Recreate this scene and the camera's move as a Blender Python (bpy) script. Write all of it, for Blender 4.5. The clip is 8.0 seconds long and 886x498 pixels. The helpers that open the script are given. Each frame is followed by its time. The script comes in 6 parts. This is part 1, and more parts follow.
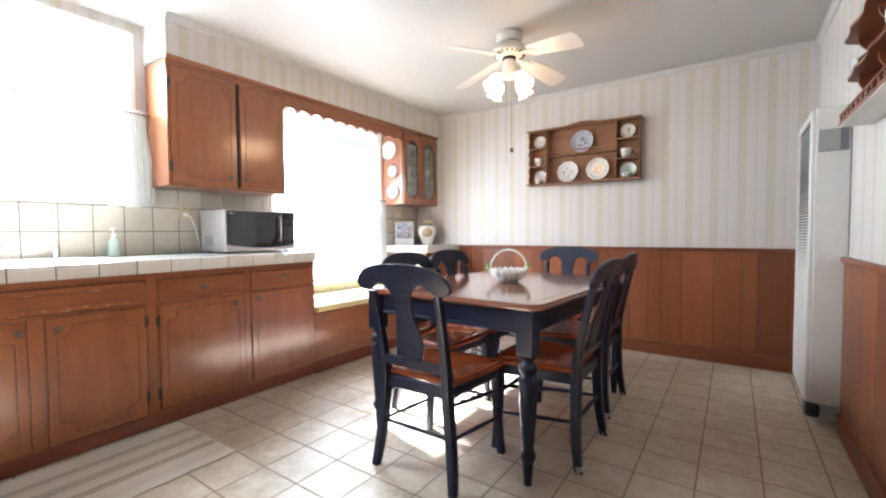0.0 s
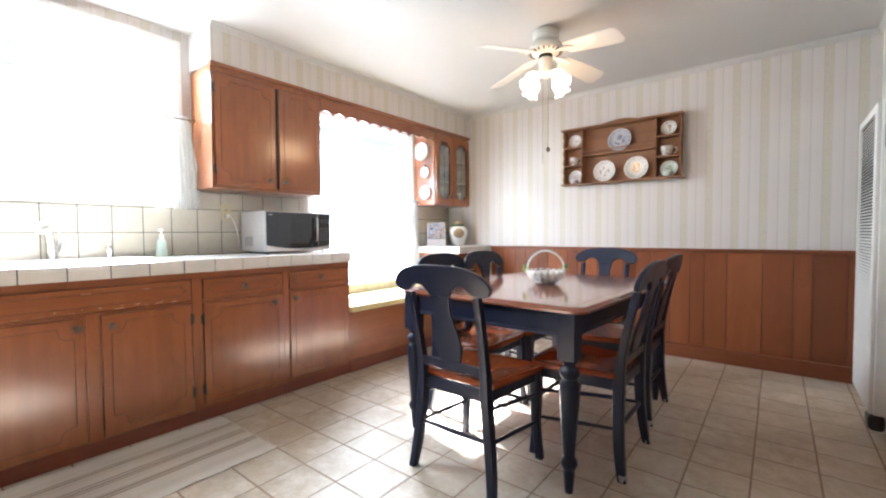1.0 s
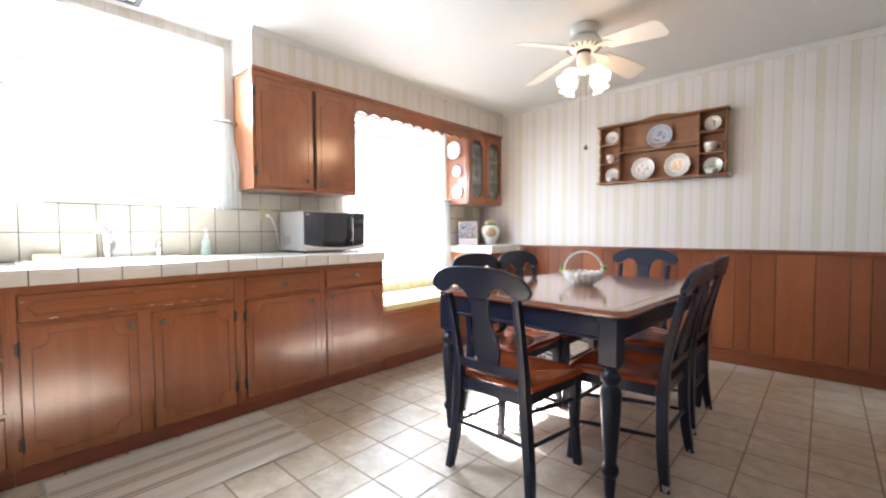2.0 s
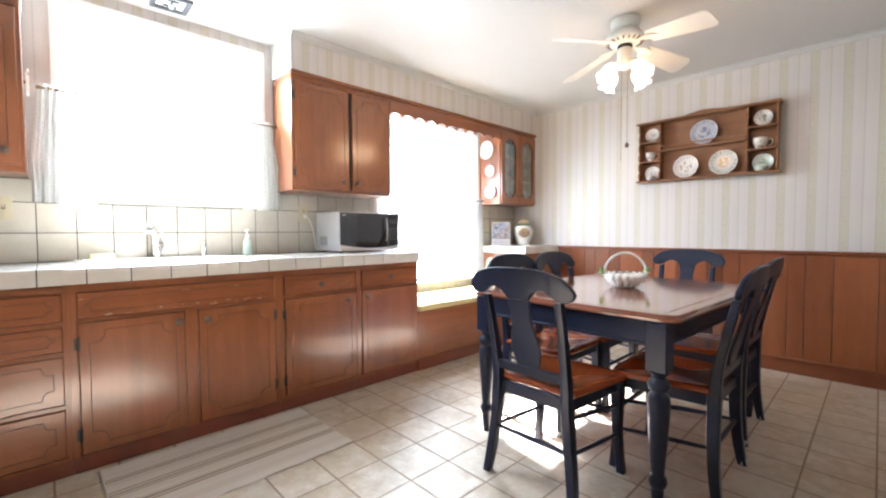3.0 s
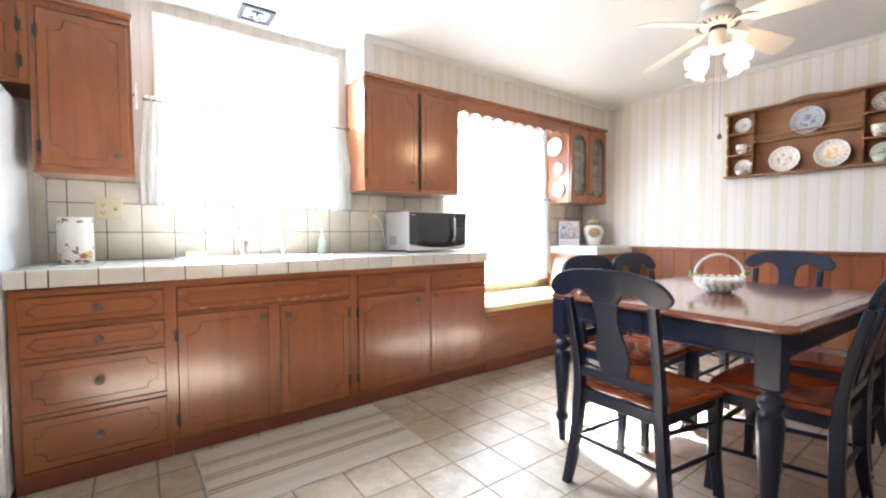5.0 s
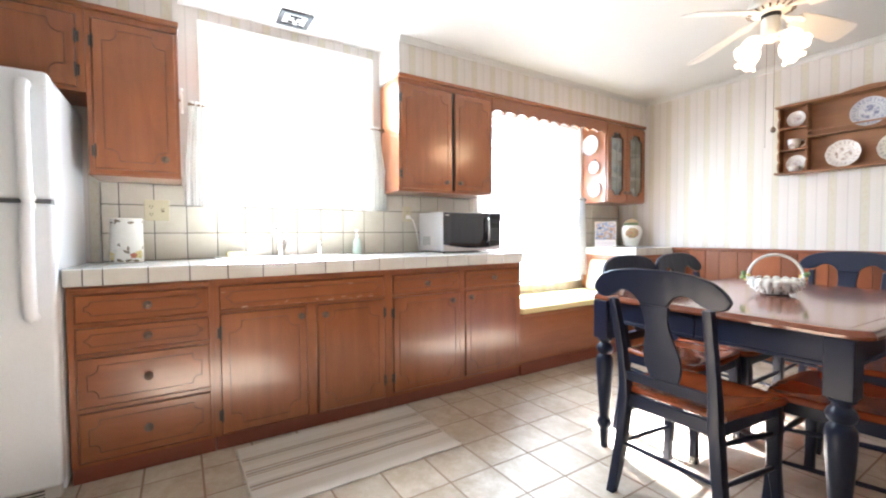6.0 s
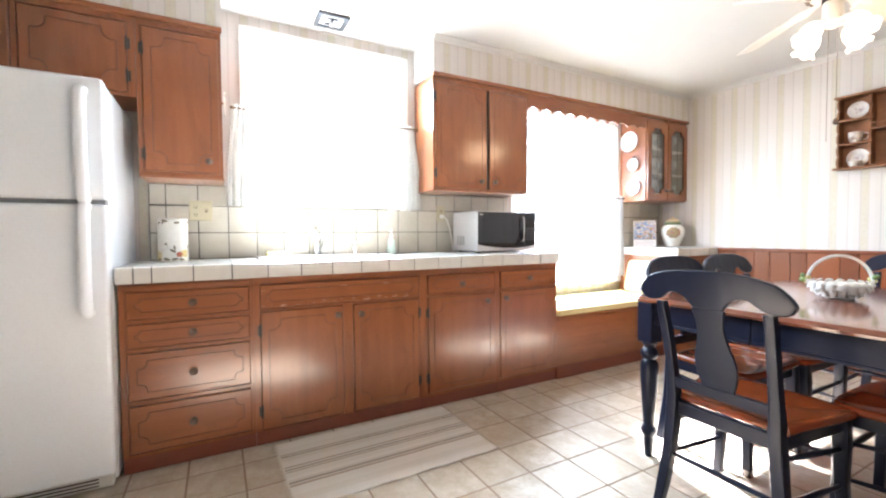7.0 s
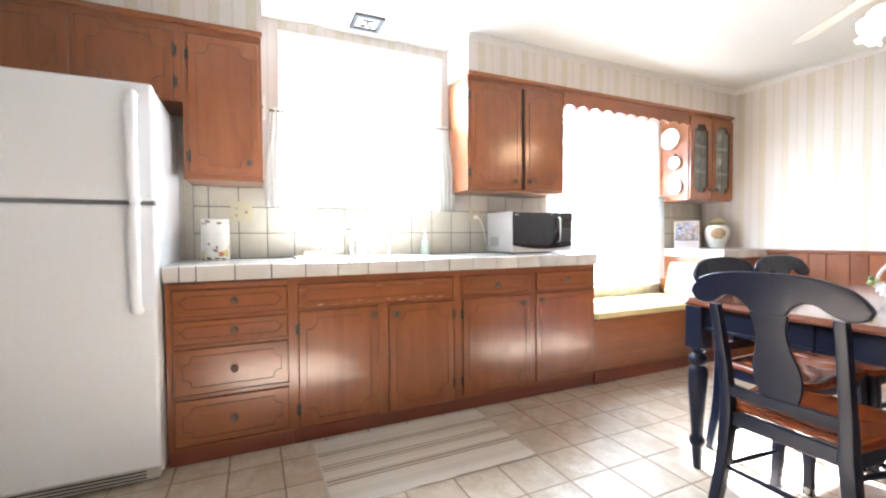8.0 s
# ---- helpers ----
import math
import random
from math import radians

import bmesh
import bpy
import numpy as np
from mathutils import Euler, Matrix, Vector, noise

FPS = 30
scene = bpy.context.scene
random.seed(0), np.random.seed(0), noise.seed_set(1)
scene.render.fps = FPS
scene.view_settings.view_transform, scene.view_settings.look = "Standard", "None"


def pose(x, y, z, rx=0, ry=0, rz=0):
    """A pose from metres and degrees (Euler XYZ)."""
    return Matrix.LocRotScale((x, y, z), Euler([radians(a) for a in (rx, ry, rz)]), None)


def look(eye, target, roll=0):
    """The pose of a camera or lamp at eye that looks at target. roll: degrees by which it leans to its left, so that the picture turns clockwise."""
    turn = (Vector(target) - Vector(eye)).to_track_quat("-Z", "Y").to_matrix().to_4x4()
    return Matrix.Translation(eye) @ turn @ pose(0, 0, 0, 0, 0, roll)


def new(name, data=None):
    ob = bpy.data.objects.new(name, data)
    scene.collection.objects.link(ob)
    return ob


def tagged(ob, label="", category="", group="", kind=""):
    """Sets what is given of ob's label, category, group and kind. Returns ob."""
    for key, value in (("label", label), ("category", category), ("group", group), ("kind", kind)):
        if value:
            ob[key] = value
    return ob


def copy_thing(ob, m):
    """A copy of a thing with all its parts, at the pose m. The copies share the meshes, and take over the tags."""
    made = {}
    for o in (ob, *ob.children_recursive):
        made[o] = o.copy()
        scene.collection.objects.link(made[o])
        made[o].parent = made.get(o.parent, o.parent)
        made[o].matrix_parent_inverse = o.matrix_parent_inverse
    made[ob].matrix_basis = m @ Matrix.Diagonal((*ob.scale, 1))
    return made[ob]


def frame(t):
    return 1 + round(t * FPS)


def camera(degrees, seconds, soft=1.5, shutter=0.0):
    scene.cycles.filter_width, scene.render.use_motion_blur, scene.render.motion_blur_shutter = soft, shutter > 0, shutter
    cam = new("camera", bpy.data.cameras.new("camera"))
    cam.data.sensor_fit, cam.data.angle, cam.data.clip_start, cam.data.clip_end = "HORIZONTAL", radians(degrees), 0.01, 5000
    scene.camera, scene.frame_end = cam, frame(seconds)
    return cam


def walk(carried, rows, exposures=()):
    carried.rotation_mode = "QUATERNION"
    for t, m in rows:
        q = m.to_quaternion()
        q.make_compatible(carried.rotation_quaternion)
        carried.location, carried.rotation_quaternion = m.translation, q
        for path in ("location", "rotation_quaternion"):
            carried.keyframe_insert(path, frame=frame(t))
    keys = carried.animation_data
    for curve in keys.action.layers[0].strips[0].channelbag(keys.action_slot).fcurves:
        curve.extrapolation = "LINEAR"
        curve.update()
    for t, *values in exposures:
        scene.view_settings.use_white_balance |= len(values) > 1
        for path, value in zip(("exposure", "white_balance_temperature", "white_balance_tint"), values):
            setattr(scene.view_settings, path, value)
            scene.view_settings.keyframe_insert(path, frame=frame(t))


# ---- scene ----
cam = camera(93.3, 8.0, soft=2.2)
PATH = [
    (0, (0.105, -0.06, 1.085), (-1.036, 1.581, 1.007), -0.4),
    (0.5, (0.079, -0.07, 1.083), (-1.113, 1.534, 1.008), -0.4),
    (1, (0.058, -0.076, 1.085), (-1.189, 1.486, 1.012), -0.4),
    (1.5, (0.04, -0.088, 1.098), (-1.258, 1.432, 1.019), -0.3),
    (3, (-0.026, -0.116, 1.1), (-1.471, 1.264, 1.02), -0.3),
    (3.5, (-0.051, -0.127, 1.102), (-1.54, 1.205, 1.022), -0.2),
    (4, (-0.074, -0.139, 1.105), (-1.607, 1.143, 1.023), -0.2),
    (4.5, (-0.096, -0.147, 1.103), (-1.672, 1.081, 1.021), -0.2),
    (6, (-0.168, -0.179, 1.087), (-1.86, 0.885, 1.018), -0.4),
    (6.5, (-0.189, -0.187, 1.084), (-1.918, 0.817, 1.018), -0.4),
    (7, (-0.213, -0.198, 1.085), (-1.974, 0.747, 1.017), -0.4),
    (7.5, (-0.237, -0.209, 1.079), (-2.03, 0.675, 1.017), -0.4),
    (8, (-0.256, -0.219, 1.076), (-2.078, 0.604, 1.018), -0.4),
]
walk(cam, [(t, look(eye, target, roll)) for t, eye, target, roll in PATH], [(0, 5.28), (1.5, 5.29), (3, 5.30), (4.5, 5.37), (6, 5.46), (8, 5.58)])

# ---- light ----
world = bpy.data.worlds.new("sky")
scene.world = world
world.use_nodes = True
wn = world.node_tree.nodes
sky = wn.new("ShaderNodeTexSky")
sky.sky_type = "NISHITA"
sky.sun_disc = False
sky.sun_elevation, sky.sun_rotation = radians(44.1), radians(-75.5)
world.node_tree.links.new(sky.outputs[0], wn["Background"].inputs[0])
wn["Background"].inputs[1].default_value = 0.12


def lamp(name, kind, m, energy, color, size=0.0, size_y=0.0):
    data = bpy.data.lights.new(name, kind)
    data.energy, data.color = energy, color
    if kind == "AREA":
        data.shape, data.size, data.size_y = "RECTANGLE", size, size_y
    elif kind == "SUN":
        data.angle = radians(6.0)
    else:
        data.shadow_soft_size = size
    ob = new(name, data)
    ob.matrix_world = m
    return ob


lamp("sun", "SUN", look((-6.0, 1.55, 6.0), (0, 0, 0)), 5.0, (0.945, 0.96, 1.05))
lamp("sky_light_sink_window", "AREA", look((-3.38, 0.51, 2.08), (-2.1, 0.51, 0.50)), 3.0, (0.72, 0.865, 1.0), 1.05, 0.50)
lamp("sky_light_seat_window", "AREA", look((-3.38, 2.50, 1.80), (-2.4, 2.05, 0.45)), 2.7, (0.66, 0.835, 1.0), 0.7, 0.55)


# ---- mesh helpers ----
def world_of(ob):
    m = ob.matrix_basis.copy()
    while ob.parent:
        ob = ob.parent
        m = ob.matrix_basis @ m
    return m


def thing(name, m, label, category, group="", kind=""):
    ob = new(name)
    ob.empty_display_size = 0.1
    ob.matrix_basis = m
    return tagged(ob, label, category, group, kind)


def finish(bm, name, mats, smooth=True, angle=40):
    bmesh.ops.recalc_face_normals(bm, faces=bm.faces)
    if smooth:
        for f in bm.faces:
            f.smooth = True
        lim = radians(angle)
        for e in bm.edges:
            if len(e.link_faces) == 2 and e.calc_face_angle(0) > lim:
                e.smooth = False
    # corner normals weighted by face area, so that flat faces stay flat beside their rounded edges
    bm.normal_update()
    turn = math.cos(radians(angle + 12))
    areas = {f: f.calc_area() for f in bm.faces}
    custom = []
    for f in bm.faces:
        for lp in f.loops:
            s = Vector((0, 0, 0))
            for g in lp.vert.link_faces:
                if g.normal.dot(f.normal) > turn:
                    s += g.normal * areas[g]
            custom.append(s.normalized() if s.length > 1e-12 else f.normal.copy())
    me = bpy.data.meshes.new(name)
    bm.to_mesh(me)
    bm.free()
    if smooth:
        me.normals_split_custom_set(custom)
    for m in mats if isinstance(mats, (list, tuple)) else [mats]:
        me.materials.append(m)
    return me


def part(name, bm, mats, parent, label="", at=None, inworld=False, smooth=True):
    """One mesh under a thing or a part. at: its own pose under the parent. inworld: bm is in world coordinates."""
    if inworld:
        bm.transform(world_of(parent).inverted())
    ob = new(name, finish(bm, name, mats, smooth))
    ob.parent = parent
    if at is not None:
        ob.matrix_basis = at
    if label:
        ob["label"] = label
    return ob


def solid(name, bm, mats, label, category, kind="", m=None, group=""):
    """A thing that is one mesh."""
    ob = new(name, finish(bm, name, mats))
    if m is not None:
        ob.matrix_basis = m
    return tagged(ob, label, category, group, kind)


def box(bm, x0, x1, y0, y1, z0, z1, bevel=0.0, seg=2, mat=0):
    vs = [bm.verts.new((x, y, z)) for x in (x0, x1) for y in (y0, y1) for z in (z0, z1)]
    quads = [(0, 1, 3, 2), (4, 6, 7, 5), (0, 4, 5, 1), (2, 3, 7, 6), (0, 2, 6, 4), (1, 5, 7, 3)]
    fs = [bm.faces.new([vs[i] for i in q]) for q in quads]
    for f in fs:
        f.material_index = mat
    if bevel:
        es = list({e for f in fs for e in f.edges})
        bmesh.ops.bevel(bm, geom=es, offset=bevel, segments=seg, profile=0.5, affect="EDGES")
    return bm


def boxes(*rows, bevel=0.0, seg=1):
    bm = bmesh.new()
    for r in rows:
        box(bm, *r, bevel=bevel, seg=seg)
    return bm


def lathe(bm, prof, seg=24, c=(0, 0, 0), axis="z", mat=0):
    """Turns a profile of (radius, height) round an axis through c."""
    rings = []
    for r, h in prof:
        ring = []
        for i in range(seg):
            a = 2 * math.pi * i / seg
            u, v = r * math.cos(a), r * math.sin(a)
            p = (u, v, h) if axis == "z" else (h, u, v) if axis == "x" else (u, h, v)
            ring.append(bm.verts.new((c[0] + p[0], c[1] + p[1], c[2] + p[2])))
        rings.append(ring)
    for a, b in zip(rings, rings[1:]):
        for i in range(seg):
            j = (i + 1) % seg
            bm.faces.new((a[i], a[j], b[j], b[i])).material_index = mat
    for ring, r in ((rings[0], prof[0][0]), (rings[-1], prof[-1][0])):
        if r > 1e-4:
            bm.faces.new(ring).material_index = mat
    bmesh.ops.remove_doubles(bm, verts=[v for ring in (rings[0], rings[-1]) for v in ring], dist=1e-5)
    return bm


def tube(bm, pts, radius, seg=8, mat=0, closed=False, flat=1.0):
    """A round bar along points; radius may be a list."""
    pts = [Vector(p) for p in pts]
    rad = radius if isinstance(radius, (list, tuple)) else [radius] * len(pts)
    rings, up = [], None
    n = len(pts)
    for i, p in enumerate(pts):
        d = (pts[(i + 1) % n] - pts[i - 1]) if closed else (pts[min(i + 1, n - 1)] - pts[max(i - 1, 0)])
        d.normalize()
        if up is None:
            up = Vector((0, 0, 1)) if abs(d.z) < 0.9 else Vector((1, 0, 0))
        a = d.cross(up).normalized()
        b = a.cross(d).normalized()
        up = b
        rings.append([bm.verts.new(p + rad[i] * (math.cos(t) * a + flat * math.sin(t) * b)) for t in (2 * math.pi * k / seg for k in range(seg))])
    pairs = list(zip(rings, rings[1:])) + ([(rings[-1], rings[0])] if closed else [])
    for a, b in pairs:
        for k in range(seg):
            j = (k + 1) % seg
            bm.faces.new((a[k], a[j], b[j], b[k])).material_index = mat
    if not closed:
        for r in (rings[0], rings[-1]):
            bm.faces.new(r).material_index = mat
    return bm


def bar(bm, rows):
    """A squared bar through rows of (centre, half width along x, half depth along y), for legs and posts."""
    rings = []
    for (x, y, z), hx, hy in rows:
        c = min(hx, hy) * 0.2
        out = [(hx - c, hy), (hx, hy - c), (hx, -hy + c), (hx - c, -hy), (-hx + c, -hy), (-hx, -hy + c), (-hx, hy - c), (-hx + c, hy)]
        rings.append([bm.verts.new((x + u, y + v, z)) for u, v in out])
    for a, b in zip(rings, rings[1:]):
        for k in range(8):
            bm.faces.new((a[k], a[(k + 1) % 8], b[(k + 1) % 8], b[k]))
    bm.faces.new(rings[0])
    bm.faces.new(rings[-1])
    return bm


def slab(bm, outline, put, thick, bevel=0.0, holes=(), mat=0):
    """A board from a flat outline (u, v), with holes; put(u, v, w) gives the place, w runs through the thickness."""
    loops = [outline, *holes]
    front, back = [], []
    for lp in loops:
        a = [bm.verts.new(put(u, v, 0)) for u, v in lp]
        b = [bm.verts.new(put(u, v, thick)) for u, v in lp]
        front.append(a)
        back.append(b)
        for k in range(len(lp)):
            j = (k + 1) % len(lp)
            bm.faces.new((a[k], a[j], b[j], b[k])).material_index = mat
    rims = []
    for side in (front, back):
        es = [bm.edges.get((lp[k], lp[(k + 1) % len(lp)])) for lp in side for k in range(len(lp))]
        rims += es
        if len(loops) == 1:
            bm.faces.new(side[0]).material_index = mat
        else:
            for f in bmesh.ops.triangle_fill(bm, edges=es, use_beauty=True)["geom"]:
                if isinstance(f, bmesh.types.BMFace):
                    f.material_index = mat
    if bevel:
        bmesh.ops.bevel(bm, geom=rims, offset=bevel, segments=2, profile=0.5, affect="EDGES")
    return bm


def sheet(bm, cols, put, thick, edge=0.004, swap=False):
    """A curved board from rows of (u, v low, v high), rounded at the long edges; swap turns u and v round."""
    P = (lambda u, v, w: put(v, u, w)) if swap else put
    fr, bk = [], []
    for u, lo, hi in cols:
        e = min(edge, (hi - lo) * 0.3)
        vs = [(lo, 1.0), (lo + e * 0.35, 0.35), (lo + e, 0.0), ((lo + hi) / 2, 0.0), (hi - e, 0.0), (hi - e * 0.35, 0.35), (hi, 1.0)]
        fr.append([bm.verts.new(P(u, v, k * edge)) for v, k in vs])
        bk.append([bm.verts.new(P(u, v, thick - k * edge)) for v, k in vs])
    n = len(fr[0])
    for a, b, c, d in zip(fr, fr[1:], bk, bk[1:]):
        for k in range(n - 1):
            bm.faces.new((a[k], a[k + 1], b[k + 1], b[k]))
            bm.faces.new((c[k], d[k], d[k + 1], c[k + 1]))
        bm.faces.new((a[0], b[0], d[0], c[0]))
        bm.faces.new((a[-1], c[-1], d[-1], b[-1]))
    for a, c in ((fr[0], bk[0]), (fr[-1], bk[-1])):
        for k in range(n - 1):
            bm.faces.new((a[k], c[k], c[k + 1], a[k + 1]))
    bmesh.ops.remove_doubles(bm, verts=bm.verts, dist=2e-5)
    return bm


def arc(cx, cy, r, a0, a1, n=6, ry=None):
    ry = r if ry is None else ry
    return [(cx + r * math.cos(radians(a0 + (a1 - a0) * i / n)), cy + ry * math.sin(radians(a0 + (a1 - a0) * i / n))) for i in range(n + 1)]


def smoothline(pts, n=6, closed=False):
    """Catmull-Rom through points of any dimension."""
    P = [np.array(p, float) for p in pts]
    N = len(P)
    out = []
    for i in range(N if closed else N - 1):
        a, b = (P[i - 1], P[i]) if closed or i else (P[0], P[0])
        c = P[(i + 1) % N] if closed else P[i + 1]
        d = P[(i + 2) % N] if closed else P[min(i + 2, N - 1)]
        for k in range(n):
            t = k / n
            out.append(tuple(0.5 * ((2 * b) + (c - a) * t + (2 * a - 5 * b + 4 * c - d) * t * t + (3 * b - a - 3 * c + d) * t ** 3)))
    if not closed:
        out.append(tuple(P[-1]))
    return out


# ---- materials ----
class Nodes:
    def __init__(self, name):
        self.m = bpy.data.materials.new(name)
        self.m.use_nodes = True
        self.t = self.m.node_tree
        self.b = self.t.nodes["Principled BSDF"]
        self.c = self.t.nodes.new("ShaderNodeTexCoord").outputs["Object"]

    def add(self, kind, **sets):
        n = self.t.nodes.new("ShaderNode" + kind)
        for k, v in sets.items():
            setattr(n, k, v)
        return n

    def link(self, a, b):
        self.t.links.new(a, b)

    def put(self, sock, v):
        if isinstance(v, bpy.types.NodeSocket):
            self.link(v, sock)
        else:
            sock.default_value = (*v, 1) if isinstance(v, tuple) and len(v) == 3 and sock.type == "RGBA" else v

    def math(self, op, a, b=0.0, c=0.0):
        n = self.add("Math", operation=op)
        for s, v in zip(n.inputs, (a, b, c)):
            self.put(s, v)
        return n.outputs[0]

    def mapped(self, scale=(1, 1, 1), shift=True, src=None):
        n = self.add("Mapping")
        self.link(src or self.c, n.inputs[0])
        n.inputs["Scale"].default_value = scale
        if shift:
            r = self.add("ObjectInfo").outputs["Random"]
            v = self.add("CombineXYZ")
            self.link(self.math("MULTIPLY", r, 37.0), v.inputs[0])
            self.link(self.math("MULTIPLY", r, 19.0), v.inputs[1])
            self.link(self.math("MULTIPLY", r, 53.0), v.inputs[2])
            self.link(v.outputs[0], n.inputs["Location"])
        return n.outputs[0]

    def noise(self, vec, scale, detail=4.0, rough=0.55, distort=0.0):
        n = self.add("TexNoise")
        self.link(vec, n.inputs["Vector"])
        n.inputs["Scale"].default_value, n.inputs["Detail"].default_value = scale, detail
        n.inputs["Roughness"].default_value, n.inputs["Distortion"].default_value = rough, distort
        return n.outputs["Fac"]

    def ramp(self, fac, *stops):
        n = self.add("ValToRGB")
        self.link(fac, n.inputs[0])
        els = n.color_ramp.elements
        while len(els) < len(stops):
            els.new(0.5)
        for e, (p, c) in zip(els, stops):
            e.position, e.color = p, (*c, 1) if isinstance(c, tuple) else (c, c, c, 1)
        return n.outputs[0]

    def mix(self, fac, a, b, blend="MIX"):
        n = self.add("Mix", data_type="RGBA", blend_type=blend)
        self.put(n.inputs[0], fac)
        self.put(n.inputs[6], a)
        self.put(n.inputs[7], b)
        return n.outputs[2]

    def bump(self, height, strength=0.2, dist=0.002):
        n = self.add("Bump")
        n.inputs["Strength"].default_value, n.inputs["Distance"].default_value = strength, dist
        self.link(height, n.inputs["Height"])
        self.link(n.outputs[0], self.b.inputs["Normal"])

    def set(self, **kw):
        for k, v in kw.items():
            self.put(self.b.inputs[k.replace("_", " ")], v)
        return self.m


def wood(name, dark, mid, light, rough=0.35, along="z", coat=0.0, piece=0.0):
    n = Nodes(name)
    s = {"z": (9, 9, 0.45), "y": (9, 0.45, 9), "x": (0.45, 9, 9)}[along]
    v = n.mapped(s)
    g = n.noise(v, 1.6, 6, 0.55, 0.8)
    f = n.noise(n.mapped(tuple(7 * a for a in s)), 3.0, 4, 0.6)
    big = n.noise(n.mapped((1, 1, 1)), 2.6, 3)
    col = n.ramp(g, (0.05, dark), (0.5, mid), (0.95, light))
    col = n.mix(n.math("MULTIPLY", f, 0.10), col, dark)
    col = n.mix(n.ramp(big, (0.35, 0.0), (0.75, 0.45)), col, light)
    fig = n.noise(n.mapped(tuple(0.45 * a + 1.2 for a in s)), 2.2, 5, 0.6, 1.2)
    col = n.mix(n.ramp(fig, (0.45, 0.0), (0.72, 0.28)), col, tuple(0.72 * c for c in dark))
    if piece:
        col = n.mix(n.math("MULTIPLY", n.add("ObjectInfo").outputs["Random"], piece), col, tuple(c * 0.55 for c in dark))
    n.bump(f, 0.012, 0.001)
    n.set(Base_Color=col, Roughness=n.ramp(f, (0.3, rough - 0.03), (0.8, rough + 0.04)))
    n.b.inputs["Coat Weight"].default_value = coat
    n.b.inputs["Coat Roughness"].default_value = rough * 0.6
    n.b.inputs["Specular IOR Level"].default_value = 0.5 - 0.35 * coat
    n.b.inputs["Coat IOR"].default_value = 1.65
    return n.m


def plain(name, color, rough=0.4, metal=0.0, vary=0.08, scale=14.0, bump=0.0, coat=0.0, spec=0.5, rvary=0.05):
    n = Nodes(name)
    a = n.noise(n.mapped(), scale, 5)
    b = n.noise(n.mapped(), scale * 0.13, 3)
    lo, hi = tuple(c * (1 - 2 * vary) for c in color), tuple(min(1, c * (1 + vary)) for c in color)
    col = n.mix(n.ramp(b, (0.3, 0.0), (0.7, 1.0)), n.ramp(a, (0.3, lo), (0.7, hi)), color)
    if bump:
        n.bump(a, bump, 0.001)
    n.b.inputs["Coat Weight"].default_value = coat
    n.b.inputs["Specular IOR Level"].default_value = spec
    return n.set(Base_Color=col, Roughness=n.ramp(a, (0.25, max(0.02, rough - rvary)), (0.75, rough + rvary)), Metallic=metal)


CAB = wood("cabinet_wood", (0.200, 0.062, 0.0225), (0.261, 0.087, 0.0325), (0.322, 0.119, 0.047), 0.30, "z", 0.80)
CAB_H = wood("cabinet_wood_level", (0.200, 0.062, 0.0225), (0.261, 0.087, 0.0325), (0.319, 0.118, 0.047), 0.30, "y", 0.80)
GROOVE = plain("groove_stain", (0.080, 0.025, 0.011), 0.5)
TOE = wood("toe_board_wood", (0.150, 0.039, 0.020), (0.190, 0.050, 0.026), (0.23, 0.064, 0.034), 0.36, "y", 0.3)
PANEL = wood("wainscot_wood", (0.205, 0.052, 0.016), (0.262, 0.073, 0.0225), (0.32, 0.100, 0.033), 0.42, "z", 0.35, piece=0.75)
PANEL_X = wood("wainscot_trim_wood", (0.15, 0.038, 0.013), (0.185, 0.049, 0.017), (0.22, 0.062, 0.023), 0.38, "x", 0.1)
PANEL_Y = wood("wainscot_trim_wood_side", (0.15, 0.038, 0.013), (0.185, 0.049, 0.017), (0.22, 0.062, 0.023), 0.38, "y", 0.1)
SEATW = wood("seat_wood", (0.22, 0.046, 0.014), (0.265, 0.060, 0.018), (0.31, 0.077, 0.025), 0.22, "y", 0.4)
TABLEW = wood("table_wood", (0.165, 0.047, 0.024), (0.2, 0.062, 0.032), (0.235, 0.08, 0.044), 0.15, "y", 0.5)
RACKW = wood("rack_wood", (0.15, 0.060, 0.024), (0.235, 0.10, 0.041), (0.31, 0.145, 0.064), 0.45, "x")
NAVY = plain("black_paint", (0.0086, 0.0126, 0.0305), 0.34, vary=0.02, scale=6, rvary=0.02, spec=0.33)
WHITE = plain("white_paint", (0.80, 0.79, 0.76), 0.45, vary=0.03)
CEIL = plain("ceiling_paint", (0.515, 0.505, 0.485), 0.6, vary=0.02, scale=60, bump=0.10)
FRIDGE = plain("fridge_enamel", (0.80, 0.84, 0.885), 0.28, vary=0.015, scale=420, bump=0.12, coat=0.2)
HEATER = plain("heater_enamel", (0.66, 0.65, 0.62), 0.42, vary=0.03)
# near-black fill that puts the shade of gaps and openings into the colour
DARK = plain("gap_shade_black", (0.012, 0.011, 0.010), 0.7)
STEEL = plain("silver_metal", (0.68, 0.68, 0.69), 0.36, 0.45, vary=0.05, scale=90)
CHROME = plain("chrome", (0.72, 0.72, 0.71), 0.14, 1.0, vary=0.02)
BRASS = plain("aged_brass", (0.150, 0.098, 0.070), 0.36, 0.35, vary=0.25, scale=60)
HINGE = plain("dark_hinge_brass", (0.060, 0.042, 0.034), 0.38, 0.4, vary=0.25, scale=80)
ROD = plain("dark_brass_rod", (0.16, 0.095, 0.04), 0.4, 0.2)
BLACKG = plain("microwave_glass", (0.115, 0.115, 0.125), 0.05, 0.75, vary=0.05, rvary=0.01)
